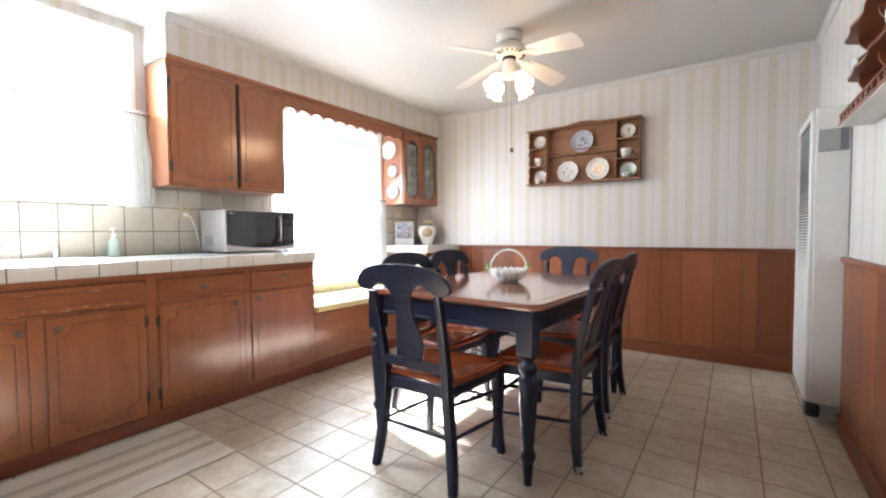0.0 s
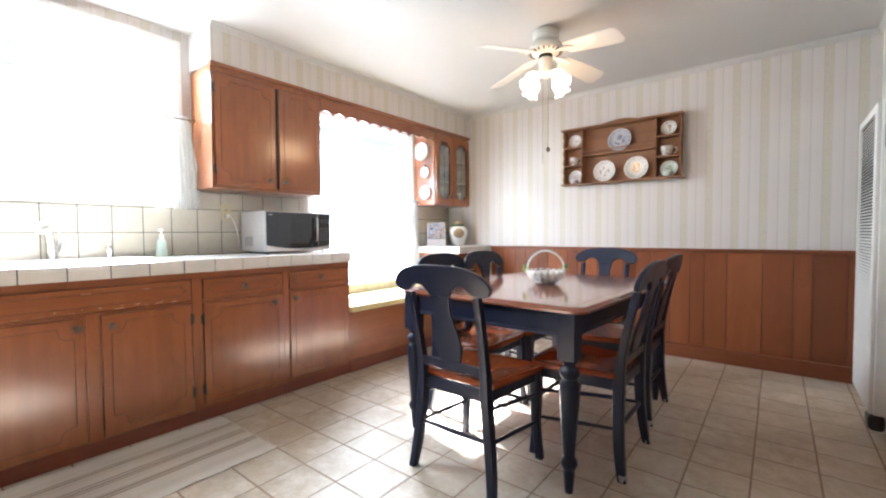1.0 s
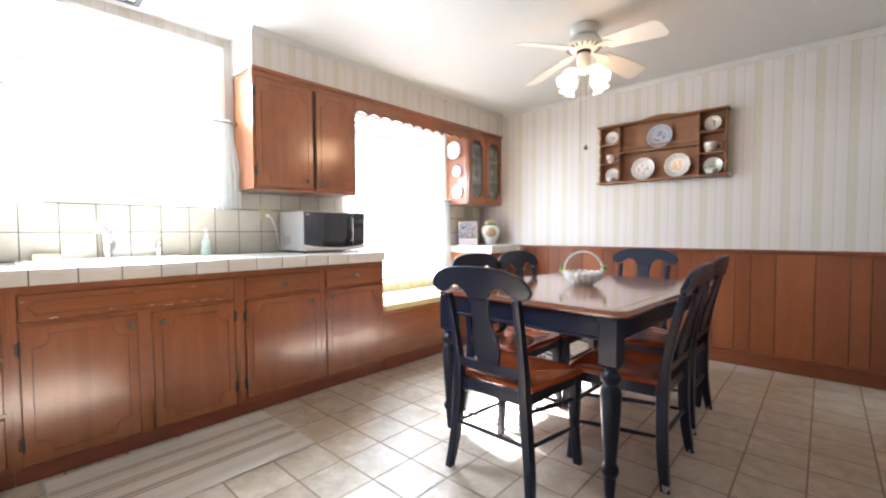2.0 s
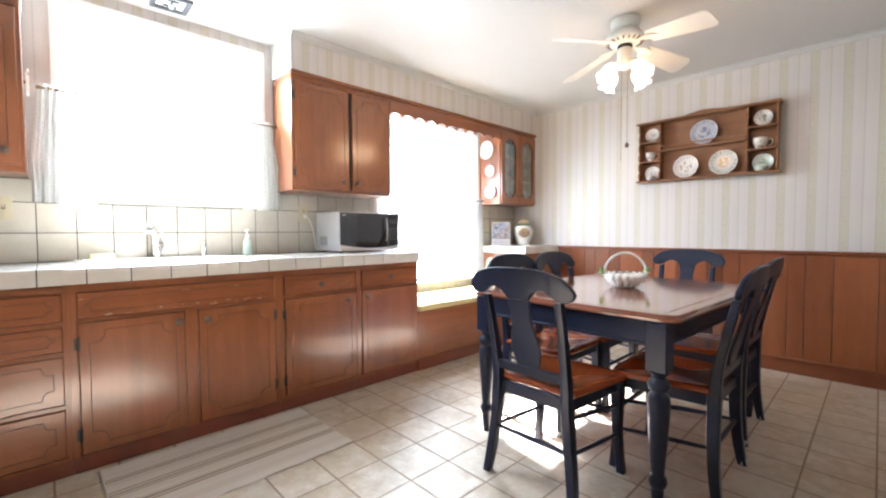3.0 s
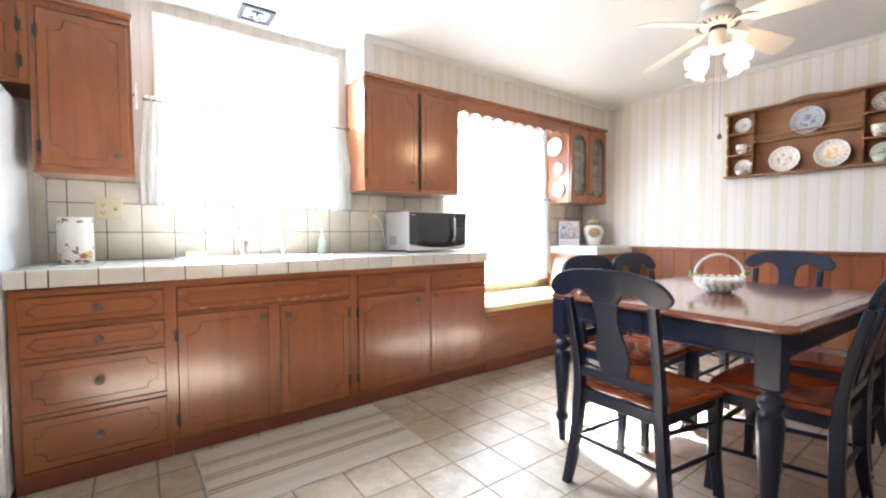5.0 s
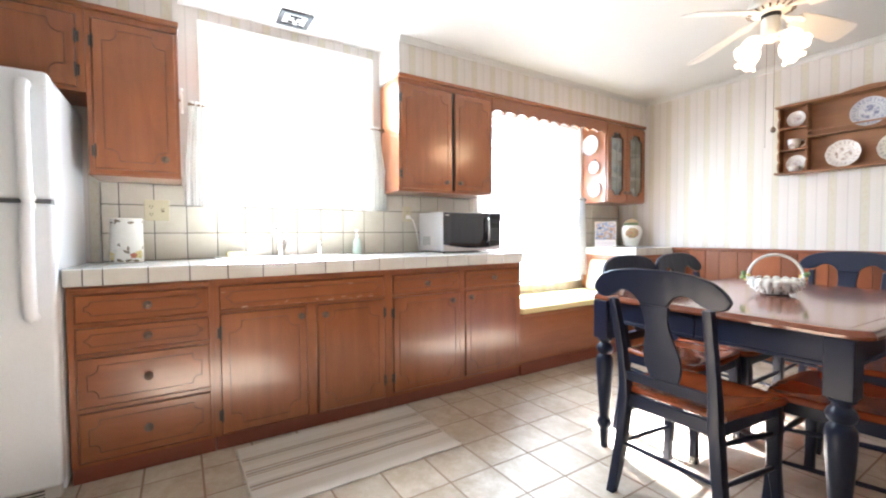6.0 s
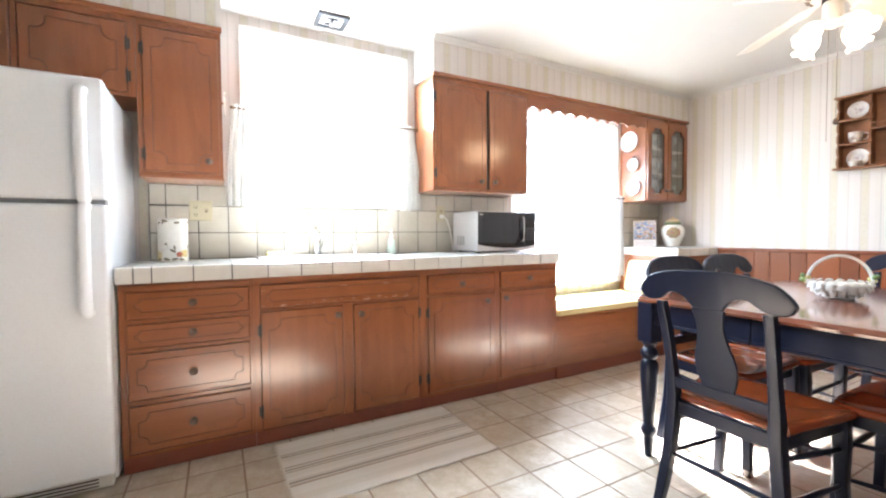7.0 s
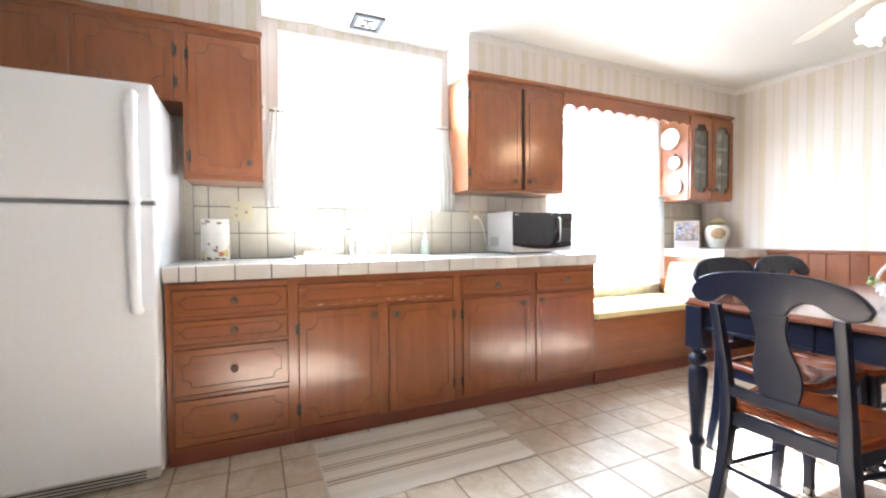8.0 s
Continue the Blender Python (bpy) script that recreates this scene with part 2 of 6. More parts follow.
BLACKP = plain("black_plastic", (0.018, 0.018, 0.020), 0.35)
IVORY = plain("ivory_plastic", (0.50, 0.46, 0.31), 0.4, vary=0.04)
PORC = plain("porcelain", (0.78, 0.77, 0.73), 0.14, vary=0.02, coat=0.3)
GROUT = plain("dark_grout", (0.055, 0.052, 0.060), 0.85, vary=0.2, scale=60, bump=0.2)
CUSHION = plain("yellow_vinyl", (0.60, 0.51, 0.255), 0.42, vary=0.05, scale=40, bump=0.1)


def floor_tile():
    n = Nodes("floor_tile_glaze")
    v = n.mapped()
    a = n.noise(v, 5.0, 6, 0.6, 0.6)
    b = n.noise(v, 40.0, 4, 0.6)
    r = n.add("ObjectInfo").outputs["Random"]
    c = n.noise(v, 9.0, 6, 0.70, 0.25)
    col = n.ramp(a, (0.30, (0.47, 0.40, 0.315)), (0.50, (0.54, 0.475, 0.39)), (0.72, (0.61, 0.555, 0.475)))
    col = n.mix(n.ramp(c, (0.38, 0.0), (0.62, 0.95)), col, (0.385, 0.30, 0.205))
    col = n.mix(n.ramp(b, (0.42, 0.0), (0.72, 0.38)), col, (0.38, 0.29, 0.20))
    col = n.mix(n.math("MULTIPLY", r, 0.3), col, (0.56, 0.50, 0.41))
    n.bump(b, 0.03, 0.001)
    return n.set(Base_Color=col, Roughness=n.ramp(a, (0.3, 0.36), (0.7, 0.44)), Specular_IOR_Level=0.5)


def wall_tile(name, c0, c1, rough):
    n = Nodes(name)
    v = n.mapped()
    a, b = n.noise(v, 9.0, 4), n.noise(v, 260.0, 2)
    col = n.ramp(a, (0.3, c0), (0.7, c1))
    col = n.mix(n.ramp(b, (0.66, 0.0), (0.72, 0.30)), col, (0.45, 0.38, 0.28))
    n.bump(a, 0.1, 0.002)
    return n.set(Base_Color=col, Roughness=rough)


FTILE = floor_tile()
FGROUT = plain("floor_grout", (0.29, 0.20, 0.14), 0.8, vary=0.15, scale=50, bump=0.2)
STILE = wall_tile("splash_tile_glaze", (0.49, 0.46, 0.385), (0.545, 0.52, 0.442), 0.22)
CTILE = wall_tile("counter_tile_glaze", (0.54, 0.528, 0.49), (0.60, 0.59, 0.56), 0.20)


def wallpaper(name, axis):
    """Satin stripes in cream and beige with thin lines and a sprig band, repeating every 0.18 m."""
    n = Nodes(name)
    s = n.add("SeparateXYZ")
    n.link(n.c, s.inputs[0])
    u = n.math("FRACT", n.math("DIVIDE", n.math("ADD", s.outputs[axis], 10.0084), 0.181))
    base, beige, grey, warm = (0.606, 0.571, 0.545), (0.550, 0.520, 0.437), (0.475, 0.447, 0.425), (0.596, 0.558, 0.527)
    r = n.add("ValToRGB")
    n.link(u, r.inputs[0])
    r.color_ramp.interpolation = "CONSTANT"
    stops = [(0.0, grey), (0.018, beige), (0.255, grey), (0.273, base), (0.44, warm), (0.598, grey), (0.614, (0.57, 0.53, 0.51)), (0.628, grey), (0.640, base), (0.80, warm), (0.985, grey)]
    els = r.color_ramp.elements
    while len(els) < len(stops):
        els.new(0.5)
    for e, (p, c) in zip(els, stops):
        e.position, e.color = p, (*c, 1)
    a = n.noise(n.mapped((1, 1, 1), False), 70.0, 4, 0.6)
    inband = n.math("MULTIPLY", n.math("GREATER_THAN", u, 0.03), n.math("LESS_THAN", u, 0.24))
    sprig = n.math("MULTIPLY", n.ramp(a, (0.50, 0.0), (0.60, 0.42)), inband)
    col = n.mix(sprig, r.outputs[0], (0.50, 0.42, 0.25))
    big = n.noise(n.mapped((1, 1, 1), False), 1.2, 3)
    col = n.mix(n.math("MULTIPLY", big, 0.12), col, (0.48, 0.445, 0.43))
    fine = n.noise(n.mapped((1, 1, 1), False), 900.0, 2)
    n.bump(fine, 0.05, 0.0005)
    return n.set(Base_Color=col, Roughness=0.55)


PAPER_X = wallpaper("wallpaper_across", 0)
PAPER_Y = wallpaper("wallpaper_along", 1)


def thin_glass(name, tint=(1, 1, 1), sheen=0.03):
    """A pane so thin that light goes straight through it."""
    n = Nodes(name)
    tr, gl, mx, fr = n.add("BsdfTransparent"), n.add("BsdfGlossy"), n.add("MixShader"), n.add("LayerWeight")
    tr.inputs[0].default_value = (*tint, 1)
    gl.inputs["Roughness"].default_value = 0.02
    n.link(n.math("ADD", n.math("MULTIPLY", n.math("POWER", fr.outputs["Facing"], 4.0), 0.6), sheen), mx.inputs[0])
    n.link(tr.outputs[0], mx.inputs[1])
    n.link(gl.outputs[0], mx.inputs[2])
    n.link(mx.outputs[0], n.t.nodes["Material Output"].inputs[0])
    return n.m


# grey tint added to dim the view outdoors; sun and lamps enter undimmed
PANE = thin_glass("view_dimming_glass", (0.60, 0.605, 0.61))
GLASSW = thin_glass("cabinet_glass", (0.93, 0.95, 0.95), 0.14)


def sheer(name, white, thin, thick, lit=0.45):
    n = Nodes(name)
    tr, tl, df, m1, m2 = n.add("BsdfTransparent"), n.add("BsdfTranslucent"), n.add("BsdfDiffuse"), n.add("MixShader"), n.add("MixShader")
    v = n.mapped((1, 1, 1), False)
    a = n.noise(v, 300.0, 2)
    col = n.ramp(a, (0.3, tuple(c * 0.92 for c in white)), (0.7, white))
    n.link(col, tl.inputs[0])
    n.link(col, df.inputs[0])
    m1.inputs[0].default_value = lit
    n.link(tl.outputs[0], m1.inputs[1])
    n.link(df.outputs[0], m1.inputs[2])
    n.link(n.ramp(a, (0.3, thin), (0.7, thick)), m2.inputs[0])
    n.link(tr.outputs[0], m2.inputs[1])
    n.link(m1.outputs[0], m2.inputs[2])
    n.link(m2.outputs[0], n.t.nodes["Material Output"].inputs[0])
    return n.m


SHEER = sheer("sheer_curtain", (0.70, 0.70, 0.69), 0.86, 0.99)
VOILE = sheer("gathered_voile", (0.74, 0.73, 0.69), 0.88, 0.98, 0.93)
FIXTURE = plain("grey_fixture_metal", (0.052, 0.056, 0.062), 0.5, 0.0)
STRIP = plain("grey_door_gasket", (0.17, 0.18, 0.20), 0.5)
LINING = plain("pale_cabinet_lining", (0.68, 0.65, 0.58), 0.6)


def glow(name, color, strength):
    n = Nodes(name)
    n.b.inputs["Emission Color"].default_value = (*color, 1)
    n.b.inputs["Emission Strength"].default_value = strength
    return n.set(Base_Color=(0.85, 0.82, 0.76), Roughness=0.4)


def chipped():
    """Cabinet wood with pale paint chips along the routed line and the lower edge."""
    m = CAB_H.copy()
    m.name = "worn_cabinet_wood"
    t = m.node_tree
    b = t.nodes["Principled BSDF"]
    src = b.inputs["Base Color"].links[0].from_socket
    n = Nodes("worn_scratch")
    n.m, n.t, n.b = m, t, b
    n.c = t.nodes.new("ShaderNodeTexCoord").outputs["Object"]
    s = n.add("SeparateXYZ")
    n.link(n.c, s.inputs[0])
    a = n.noise(n.mapped((1, 1, 4), False), 16.0, 6, 0.7)
    low = n.math("LESS_THAN", n.math("ABSOLUTE", n.math("SUBTRACT", s.outputs[2], 0.727)), 0.008)
    top = n.math("MULTIPLY", n.math("LESS_THAN", n.math("ABSOLUTE", n.math("SUBTRACT", s.outputs[2], 0.806)), 0.003), 0.8)
    fac = n.math("MULTIPLY", n.math("ADD", low, top), n.ramp(a, (0.56, 0.0), (0.60, 0.85)))
    n.link(n.mix(fac, src, (0.55, 0.42, 0.33)), b.inputs["Base Color"])
    return m


CHIPPED = chipped()
bpy.data.materials.remove(bpy.data.materials["worn_scratch"])


# ---- the room ----
XW, XE, YS, YN, ZC = -3.135, 0.60, -2.3, 4.04, 2.46
FACE, UPF, CTOP, TOPZ = -2.525, -2.815, 0.95, 2.21


def wall_with_openings(name, x0, x1, y0, y1, z0, z1, holes, mats, label):
    """A wall along y with openings (y0, y1, z0, z1)."""
    bm = bmesh.new()
    put = lambda u, v, w: (x1 - w, u, v)
    slab(bm, [(y0, z0), (y1, z0), (y1, z1), (y0, z1)], put, x1 - x0, holes=[[(a, c), (b, c), (b, d), (a, d)] for a, b, c, d in holes])
    return solid(name, bm, mats, label, "wall", "structure")


W1 = (-0.03, 1.04, 1.30, 2.36)
W2 = (2.10, 3.36, 0.62, 2.15)
wall_with_openings("wall_west", XW - 0.16, XW, YS, YN + 0.15, -0.02, ZC + 0.05, [W1, W2], PAPER_Y, "striped cream wallpaper wall behind the kitchen counter")
solid("wall_north", boxes((XW, XE + 0.15, YN, YN + 0.15, -0.02, ZC + 0.05)), PAPER_X, "striped cream wallpaper wall above wood panelling", "wall", "structure")
solid("wall_east", boxes((XE, XE + 0.15, YS, YN, -0.02, ZC + 0.05)), PAPER_Y, "striped cream wallpaper side wall above wood panelling", "wall", "structure")
solid("wall_south", boxes((XW - 0.16, XE + 0.15, YS - 0.15, YS, -0.02, ZC + 0.05)), PAPER_X, "striped cream wallpaper wall closing the room", "wall", "structure")
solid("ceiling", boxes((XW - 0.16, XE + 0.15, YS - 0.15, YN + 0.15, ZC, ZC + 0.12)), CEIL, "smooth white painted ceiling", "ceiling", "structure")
floor = solid("floor", boxes((XW - 0.16, XE + 0.15, YS - 0.15, YN + 0.15, -0.12, -0.0011)), FGROUT, "beige square floor tiles with brown grout", "floor", "structure")

# soffit boxes over the wall cabinets
solid("soffit_wall_dining", boxes((XW, UPF + 0.005, 1.135, YN, TOPZ + 0.002, ZC)), PAPER_Y, "striped wallpaper soffit above the wall cabinets", "soffit", "structure")
solid("soffit_wall_fridge", boxes((XW, UPF + 0.005, YS, -0.160, TOPZ + 0.002, ZC)), PAPER_Y, "striped wallpaper soffit above the fridge cabinets", "soffit", "structure")
solid("soffit_end_sink", boxes((XW, UPF + 0.004, 1.128, 1.135, TOPZ + 0.004, ZC)), WHITE, "white painted soffit end beside the sink window", "soffit", "structure")


def crown(name, pts, label):
    """Small painted crown moulding along a line of corners, the room on its right side."""
    bm = bmesh.new()
    prof = [(0, 0), (0.030, 0), (0.030, -0.006), (0.020, -0.012), (0.012, -0.026), (0.010, -0.034), (0.004, -0.038), (0, -0.038)]
    rings = []
    for i, p in enumerate(pts):
        p = Vector(p)
        n = Vector((0, 0))
        for a, b in ((i - 1, i), (i, i + 1)):
            if 0 <= a and b < len(pts):
                d = (Vector(pts[b]) - Vector(pts[a])).normalized()
                n += Vector((d.y, -d.x))
        rings.append([bm.verts.new((p.x + n.x * u, p.y + n.y * u, ZC - 0.001 + v)) for u, v in prof])
    for a, b in zip(rings, rings[1:]):
        for k in range(len(prof)):
            j = (k + 1) % len(prof)
            bm.faces.new((a[k], a[j], b[j], b[k]))
    bm.faces.new(rings[0])
    bm.faces.new(rings[-1])
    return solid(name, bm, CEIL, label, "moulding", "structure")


crown("crown_trim_room", [(UPF + 0.006, 1.129), (UPF + 0.006, YN - 0.001), (XE - 0.001, YN - 0.001), (XE - 0.001, YS)], "thin white crown moulding at the ceiling")
crown("crown_trim_fridge", [(UPF + 0.006, YS), (UPF + 0.006, -0.16)], "thin white crown moulding over the fridge cabinets")

# wainscot
WAIN = 0.945


def wainscot(name, horizontal, a0, a1, face, cuts, trim_mat, label):
    """Grooved vertical boards of mixed widths with a cap and a tall base. face: the wall plane; boards stand in front of it."""
    th = thing(name, pose(0, 0, 0), label, "panelling", "", "structure")
    edges = [a0, *cuts, a1]

    def b(u0, u1, d0, d1, z0, z1, bm, bev=0.0):
        if horizontal:
            box(bm, u0, u1, face - d1, face - d0, z0, z1, bev)
        else:
            box(bm, face - d1, face - d0, u0, u1, z0, z1, bev)
        return bm

    part("backing", b(a0, a1, 0.002, 0.010, 0.0, WAIN - 0.03, bmesh.new()), GROOVE, th)
    for u0, u1 in zip(edges, edges[1:]):
        part("board", b(u0 + 0.0018, u1 - 0.0018, 0.010, 0.020, 0.10, WAIN - 0.025, bmesh.new(), 0.002), PANEL, th)
    part("cap", b(a0, a1, 0.002, 0.034, WAIN - 0.028, WAIN, bmesh.new(), 0.005), trim_mat, th)
    bm = b(a0, a1, 0.010, 0.028, 0.0, 0.095, bmesh.new(), 0.003)
    b(a0, a1, 0.010, 0.036, 0.095, 0.118, bm, 0.005)
    part("base", bm, trim_mat, th, "darker red-brown base board")
    return th


north_cuts = [-2.34, -2.19, -2.07, -1.92, -1.81, -1.60, -1.49, -1.30, -1.19, -1.06, -0.94, -0.824, -0.668, -0.515, -0.412, -0.254, -0.025, 0.162, 0.269, 0.46]
wainscot("wainscot_north", True, -2.50, XE, YN, north_cuts, PANEL_X, "red-brown grooved wood panelling under the wallpaper")
rng = random.Random(5)
east_cuts, u = [], YS + 0.1
while u < 2.83:
    east_cuts.append(u)
    u += rng.choice((0.10, 0.13, 0.17, 0.20, 0.235))
wainscot("wainscot_east", False, YS, 2.926, XE, east_cuts, PANEL_Y, "red-brown grooved wood panelling on the side wall")


# ---- windows ----
def window(name, y0, y1, z0, z1, rail, label, casing=0.075):
    th = thing(name, pose(XW, y0, z0), label, "window", "", "structure")
    W = dict(inworld=True)
    f = bmesh.new()
    c = casing
    for r in ((XW + 0.001, XW + 0.020, y0 - c, y0, z0 - 0.02, z1 + min(c, 0.064)), (XW + 0.001, XW + 0.020, y1, y1 + c, z0 - 0.02, z1 + min(c, 0.064)), (XW + 0.001, XW + 0.022, y0, y1, z1, z1 + min(c, 0.064))):
        box(f, *r, bevel=0.004)
    part("casing", f, WHITE, th, **W)
    j = boxes((XW - 0.158, XW, y0, y0 + 0.018, z0, z1), (XW - 0.158, XW, y1 - 0.018, y1, z0, z1), (XW - 0.158, XW, y0 + 0.018, y1 - 0.018, z1 - 0.018, z1))
    part("jamb", j, WHITE, th, **W)
    part("window_sill", box(bmesh.new(), XW - 0.158, XW + 0.045, y0 - 0.03, y1 + 0.03, z0 - 0.022, z0, 0.006), WHITE, th, **W)
    for nm, x, a, b in (("upper_sash", XW - 0.12, rail - 0.02, z1 - 0.018), ("lower_sash", XW - 0.085, z0, rail + 0.02)):
        s = 0.042
        ya, yb = y0 + 0.018, y1 - 0.018
        fr = boxes((x - 0.017, x + 0.017, ya, ya + s, a, b), (x - 0.017, x + 0.017, yb - s, yb, a, b), (x - 0.017, x + 0.017, ya + s, yb - s, a, a + s), (x - 0.017, x + 0.017, ya + s, yb - s, b - s, b), bevel=0.003)
        sash = part(nm, fr, WHITE, th, **W)
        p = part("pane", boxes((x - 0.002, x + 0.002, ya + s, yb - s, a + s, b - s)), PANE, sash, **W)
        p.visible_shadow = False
    return th


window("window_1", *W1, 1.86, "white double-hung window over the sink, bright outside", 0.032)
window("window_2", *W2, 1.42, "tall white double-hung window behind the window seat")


def curtain(y0, y1, z0, z1, x, waves, depth, gather=0.6, seed=1):
    """A gathered sheer panel; gather is how narrow the top is against the bottom."""
    r = random.Random(seed)
    bm = bmesh.new()
    nu, nv = waves * 8, 14
    ph = [r.uniform(-0.6, 0.6) for _ in range(waves + 1)]
    grid = []
    for j in range(nv + 1):
        v = j / nv
        z = z1 + (z0 - z1) * v
        row = []
        for i in range(nu + 1):
            u = i / nu
            mid = (y0 + y1) / 2
            y = mid + (u - 0.5) * (y1 - y0) * (gather + (1 - gather) * min(1, v * 1.6))
            k = ph[int(u * waves)]
            d = depth * (0.55 + 0.45 * v) * math.sin(2 * math.pi * waves * u + k * v)
            row.append(bm.verts.new((x + d, y, z + 0.004 * math.sin(9 * u))))
        grid.append(row)
    for a, b in zip(grid, grid[1:]):
        for i in range(nu):
            bm.faces.new((a[i], a[i + 1], b[i + 1], b[i]))
    bmesh.ops.solidify(bm, geom=bm.faces[:], thickness=0.0006)
    return bm


def rod(y0, y1, z, x):
    bm = tube(bmesh.new(), [(x, y0, z), (x, y1, z)], 0.006, 8)
    for y in (y0, y1):
        lathe(bm, [(0.0, -0.012), (0.009, -0.009), (0.012, 0), (0.009, 0.009), (0.0, 0.012)], 10, (x, y, z), "y")
        tube(bm, [(x, y, z), (XW + 0.02, y, z)], 0.004, 6)
    return bm


def cafe_set(name, y0, y1, zrod, zbot, panels, cloth, label):
    th = thing(name, pose(XW, y0, zrod), label, "curtain")
    part("rod", rod(y0, y1, zrod, XW + 0.075), ROD, th, "thin brass rod", inworld=True)
    for k, (a, b, waves, g) in enumerate(panels):
        part("panel", curtain(a, b, zbot, zrod + 0.018, XW + 0.075, waves, 0.014, g, k + 3), cloth, th, inworld=True)
    return th


cafe_set("cafe_curtain", -0.11, 1.115, 1.862, 1.265, [(-0.150, 0.110, 7, 0.72), (0.890, 1.140, 7, 0.56)], VOILE, "sheer white cafe curtains pulled open at the sink window")
cafe_set("cafe_curtain", 2.07, 3.385, 1.435, 0.66, [(2.06, 3.395, 26, 0.98)], SHEER, "closed sheer white cafe curtain at the seat window")


# ---- cabinets ----
def notched(u0, u1, v0, v1, r):
    """A rectangle whose corners are stepped and hollowed, for the routed line on the doors."""
    s = r * 0.28
    pts = []
    for hu, hv in ((1, 1), (0, 1), (0, 0), (1, 0)):
        cu, cv = (u1 if hu else u0), (v1 if hv else v0)
        su, sv = (-1 if hu else 1), (-1 if hv else 1)
        c = [(cu, cv + sv * (r + s)), (cu + su * s, cv + sv * (r + s * 0.7))]
        c += [(cu + su * (s + r * math.sin(t)), cv + sv * (s + r * math.cos(t))) for t in (0.12, 0.42, 0.79, 1.15, 1.45)]
        c += [(cu + su * (r + s * 0.7), cv + sv * s), (cu + su * (r + s), cv)]
        if (hu + hv) % 2:
            c.reverse()
        pts += c
    return pts


def inset(poly, d):
    n = len(poly)
    out = []
    for i in range(n):
        a, b, c = (Vector(poly[k % n]) for k in (i - 1, i, i + 1))
        e, f = (b - a).normalized(), (c - b).normalized()
        m = Vector((-e.y - f.y, e.x + f.x))
        m = m.normalized() if m.length > 1e-6 else Vector((-e.y, e.x))
        k = max(0.5, m.dot(Vector((-e.y, e.x))))
        out.append(tuple(b + m * (d / k)))
    return out


def routed_panel(u0, u1, v0, v1, x0, x1, margin, r, gw=0.0012, depth=0.0022):
    """A door or drawer front facing +x, in the y-z plane, with a routed line cut into its face."""
    bm = bmesh.new()
    e = 0.004
    ring = [(u1, v1), (u0, v1), (u0, v0), (u1, v0)]
    back = [bm.verts.new((x0, u, v)) for u, v in ring]
    mid = [bm.verts.new((x1 - e, u, v)) for u, v in ring]
    rim = [bm.verts.new((x1, u, v)) for u, v in [(u1 - e, v1 - e), (u0 + e, v1 - e), (u0 + e, v0 + e), (u1 - e, v0 + e)]]
    for a, b in ((back, mid), (mid, rim)):
        for k in range(4):
            j = (k + 1) % 4
            bm.faces.new((a[k], a[j], b[j], b[k]))
    bm.faces.new(back)
    line = notched(u0 + margin, u1 - margin, v0 + margin, v1 - margin, r)
    loops = []
    for d, x in ((-gw, x1), (0.0, x1 - depth), (gw, x1)):
        loops.append([bm.verts.new((x, u, v)) for u, v in (inset(line, d) if d else line)])
    n = len(line)
    for a, b in zip(loops, loops[1:]):
        for k in range(n):
            j = (k + 1) % n
            bm.faces.new((a[k], a[j], b[j], b[k])).material_index = 1
    es = [bm.edges.get((rim[k], rim[(k + 1) % 4])) for k in range(4)] + [bm.edges.get((loops[0][k], loops[0][(k + 1) % n])) for k in range(n)]
    bmesh.ops.triangle_fill(bm, edges=es, use_beauty=True)
    bm.faces.new(loops[2])
    return bm


def knob_mesh():
    return lathe(bmesh.new(), [(0.013, 0.0), (0.014, 0.003), (0.007, 0.006), (0.006, 0.013), (0.012, 0.017), (0.0165, 0.021), (0.0165, 0.024), (0.011, 0.028), (0.009, 0.0275), (0.006, 0.030), (0.0, 0.031)], 16, axis="x")


def hinge_mesh():
    bm = boxes((0.0, 0.004, -0.014, 0.0, -0.026, 0.026), bevel=0.001)
    lathe(bm, [(0.0, -0.040), (0.0045, -0.036), (0.0035, -0.031), (0.0062, -0.026), (0.0062, 0.026), (0.0035, 0.031), (0.0045, 0.036), (0.0, 0.040)], 12, (0.006, 0.002, 0))
    return bm


def front(name, parent, y0, y1, z0, z1, x, knob=None, hinges=(), mat=CAB, margin=0.040, r=0.046, thick=0.018):
    p = part(name, routed_panel(y0, y1, z0, z1, x - thick, x, margin, r), [mat, GROOVE], parent, inworld=True, smooth=False)
    if knob:
        part("knob", knob_mesh(), BRASS, p, "round aged brass knob", at=world_of(p).inverted() @ pose(x, *knob) @ Matrix.Diagonal((1.0, 1.10, 1.10, 1)))
    for y, z in hinges:
        part("hinge", hinge_mesh(), HINGE, p, "dark brass hinge", at=world_of(p).inverted() @ pose(x - thick + 0.0092, y, z, 0 if y < (y0 + y1) / 2 else 180))
    return p


def face_frame(th, y0, y1, z0, z1, x, fronts):
    """The frame round the doors and drawers, with a narrow gap round each."""
    g = 0.0058
    holes = [[(f["y0"] - g, f["z0"] - g), (f["y1"] + g, f["z0"] - g), (f["y1"] + g, f["z1"] + g), (f["y0"] - g, f["z1"] + g)] for f in fronts]
    bm = slab(bmesh.new(), [(y0, z0), (y1, z0), (y1, z1), (y0, z1)], lambda u, v, w: (x + 0.0002 + w, u, v), 0.009, holes=holes)
    part("face_frame", bm, CAB, th, inworld=True, smooth=False)


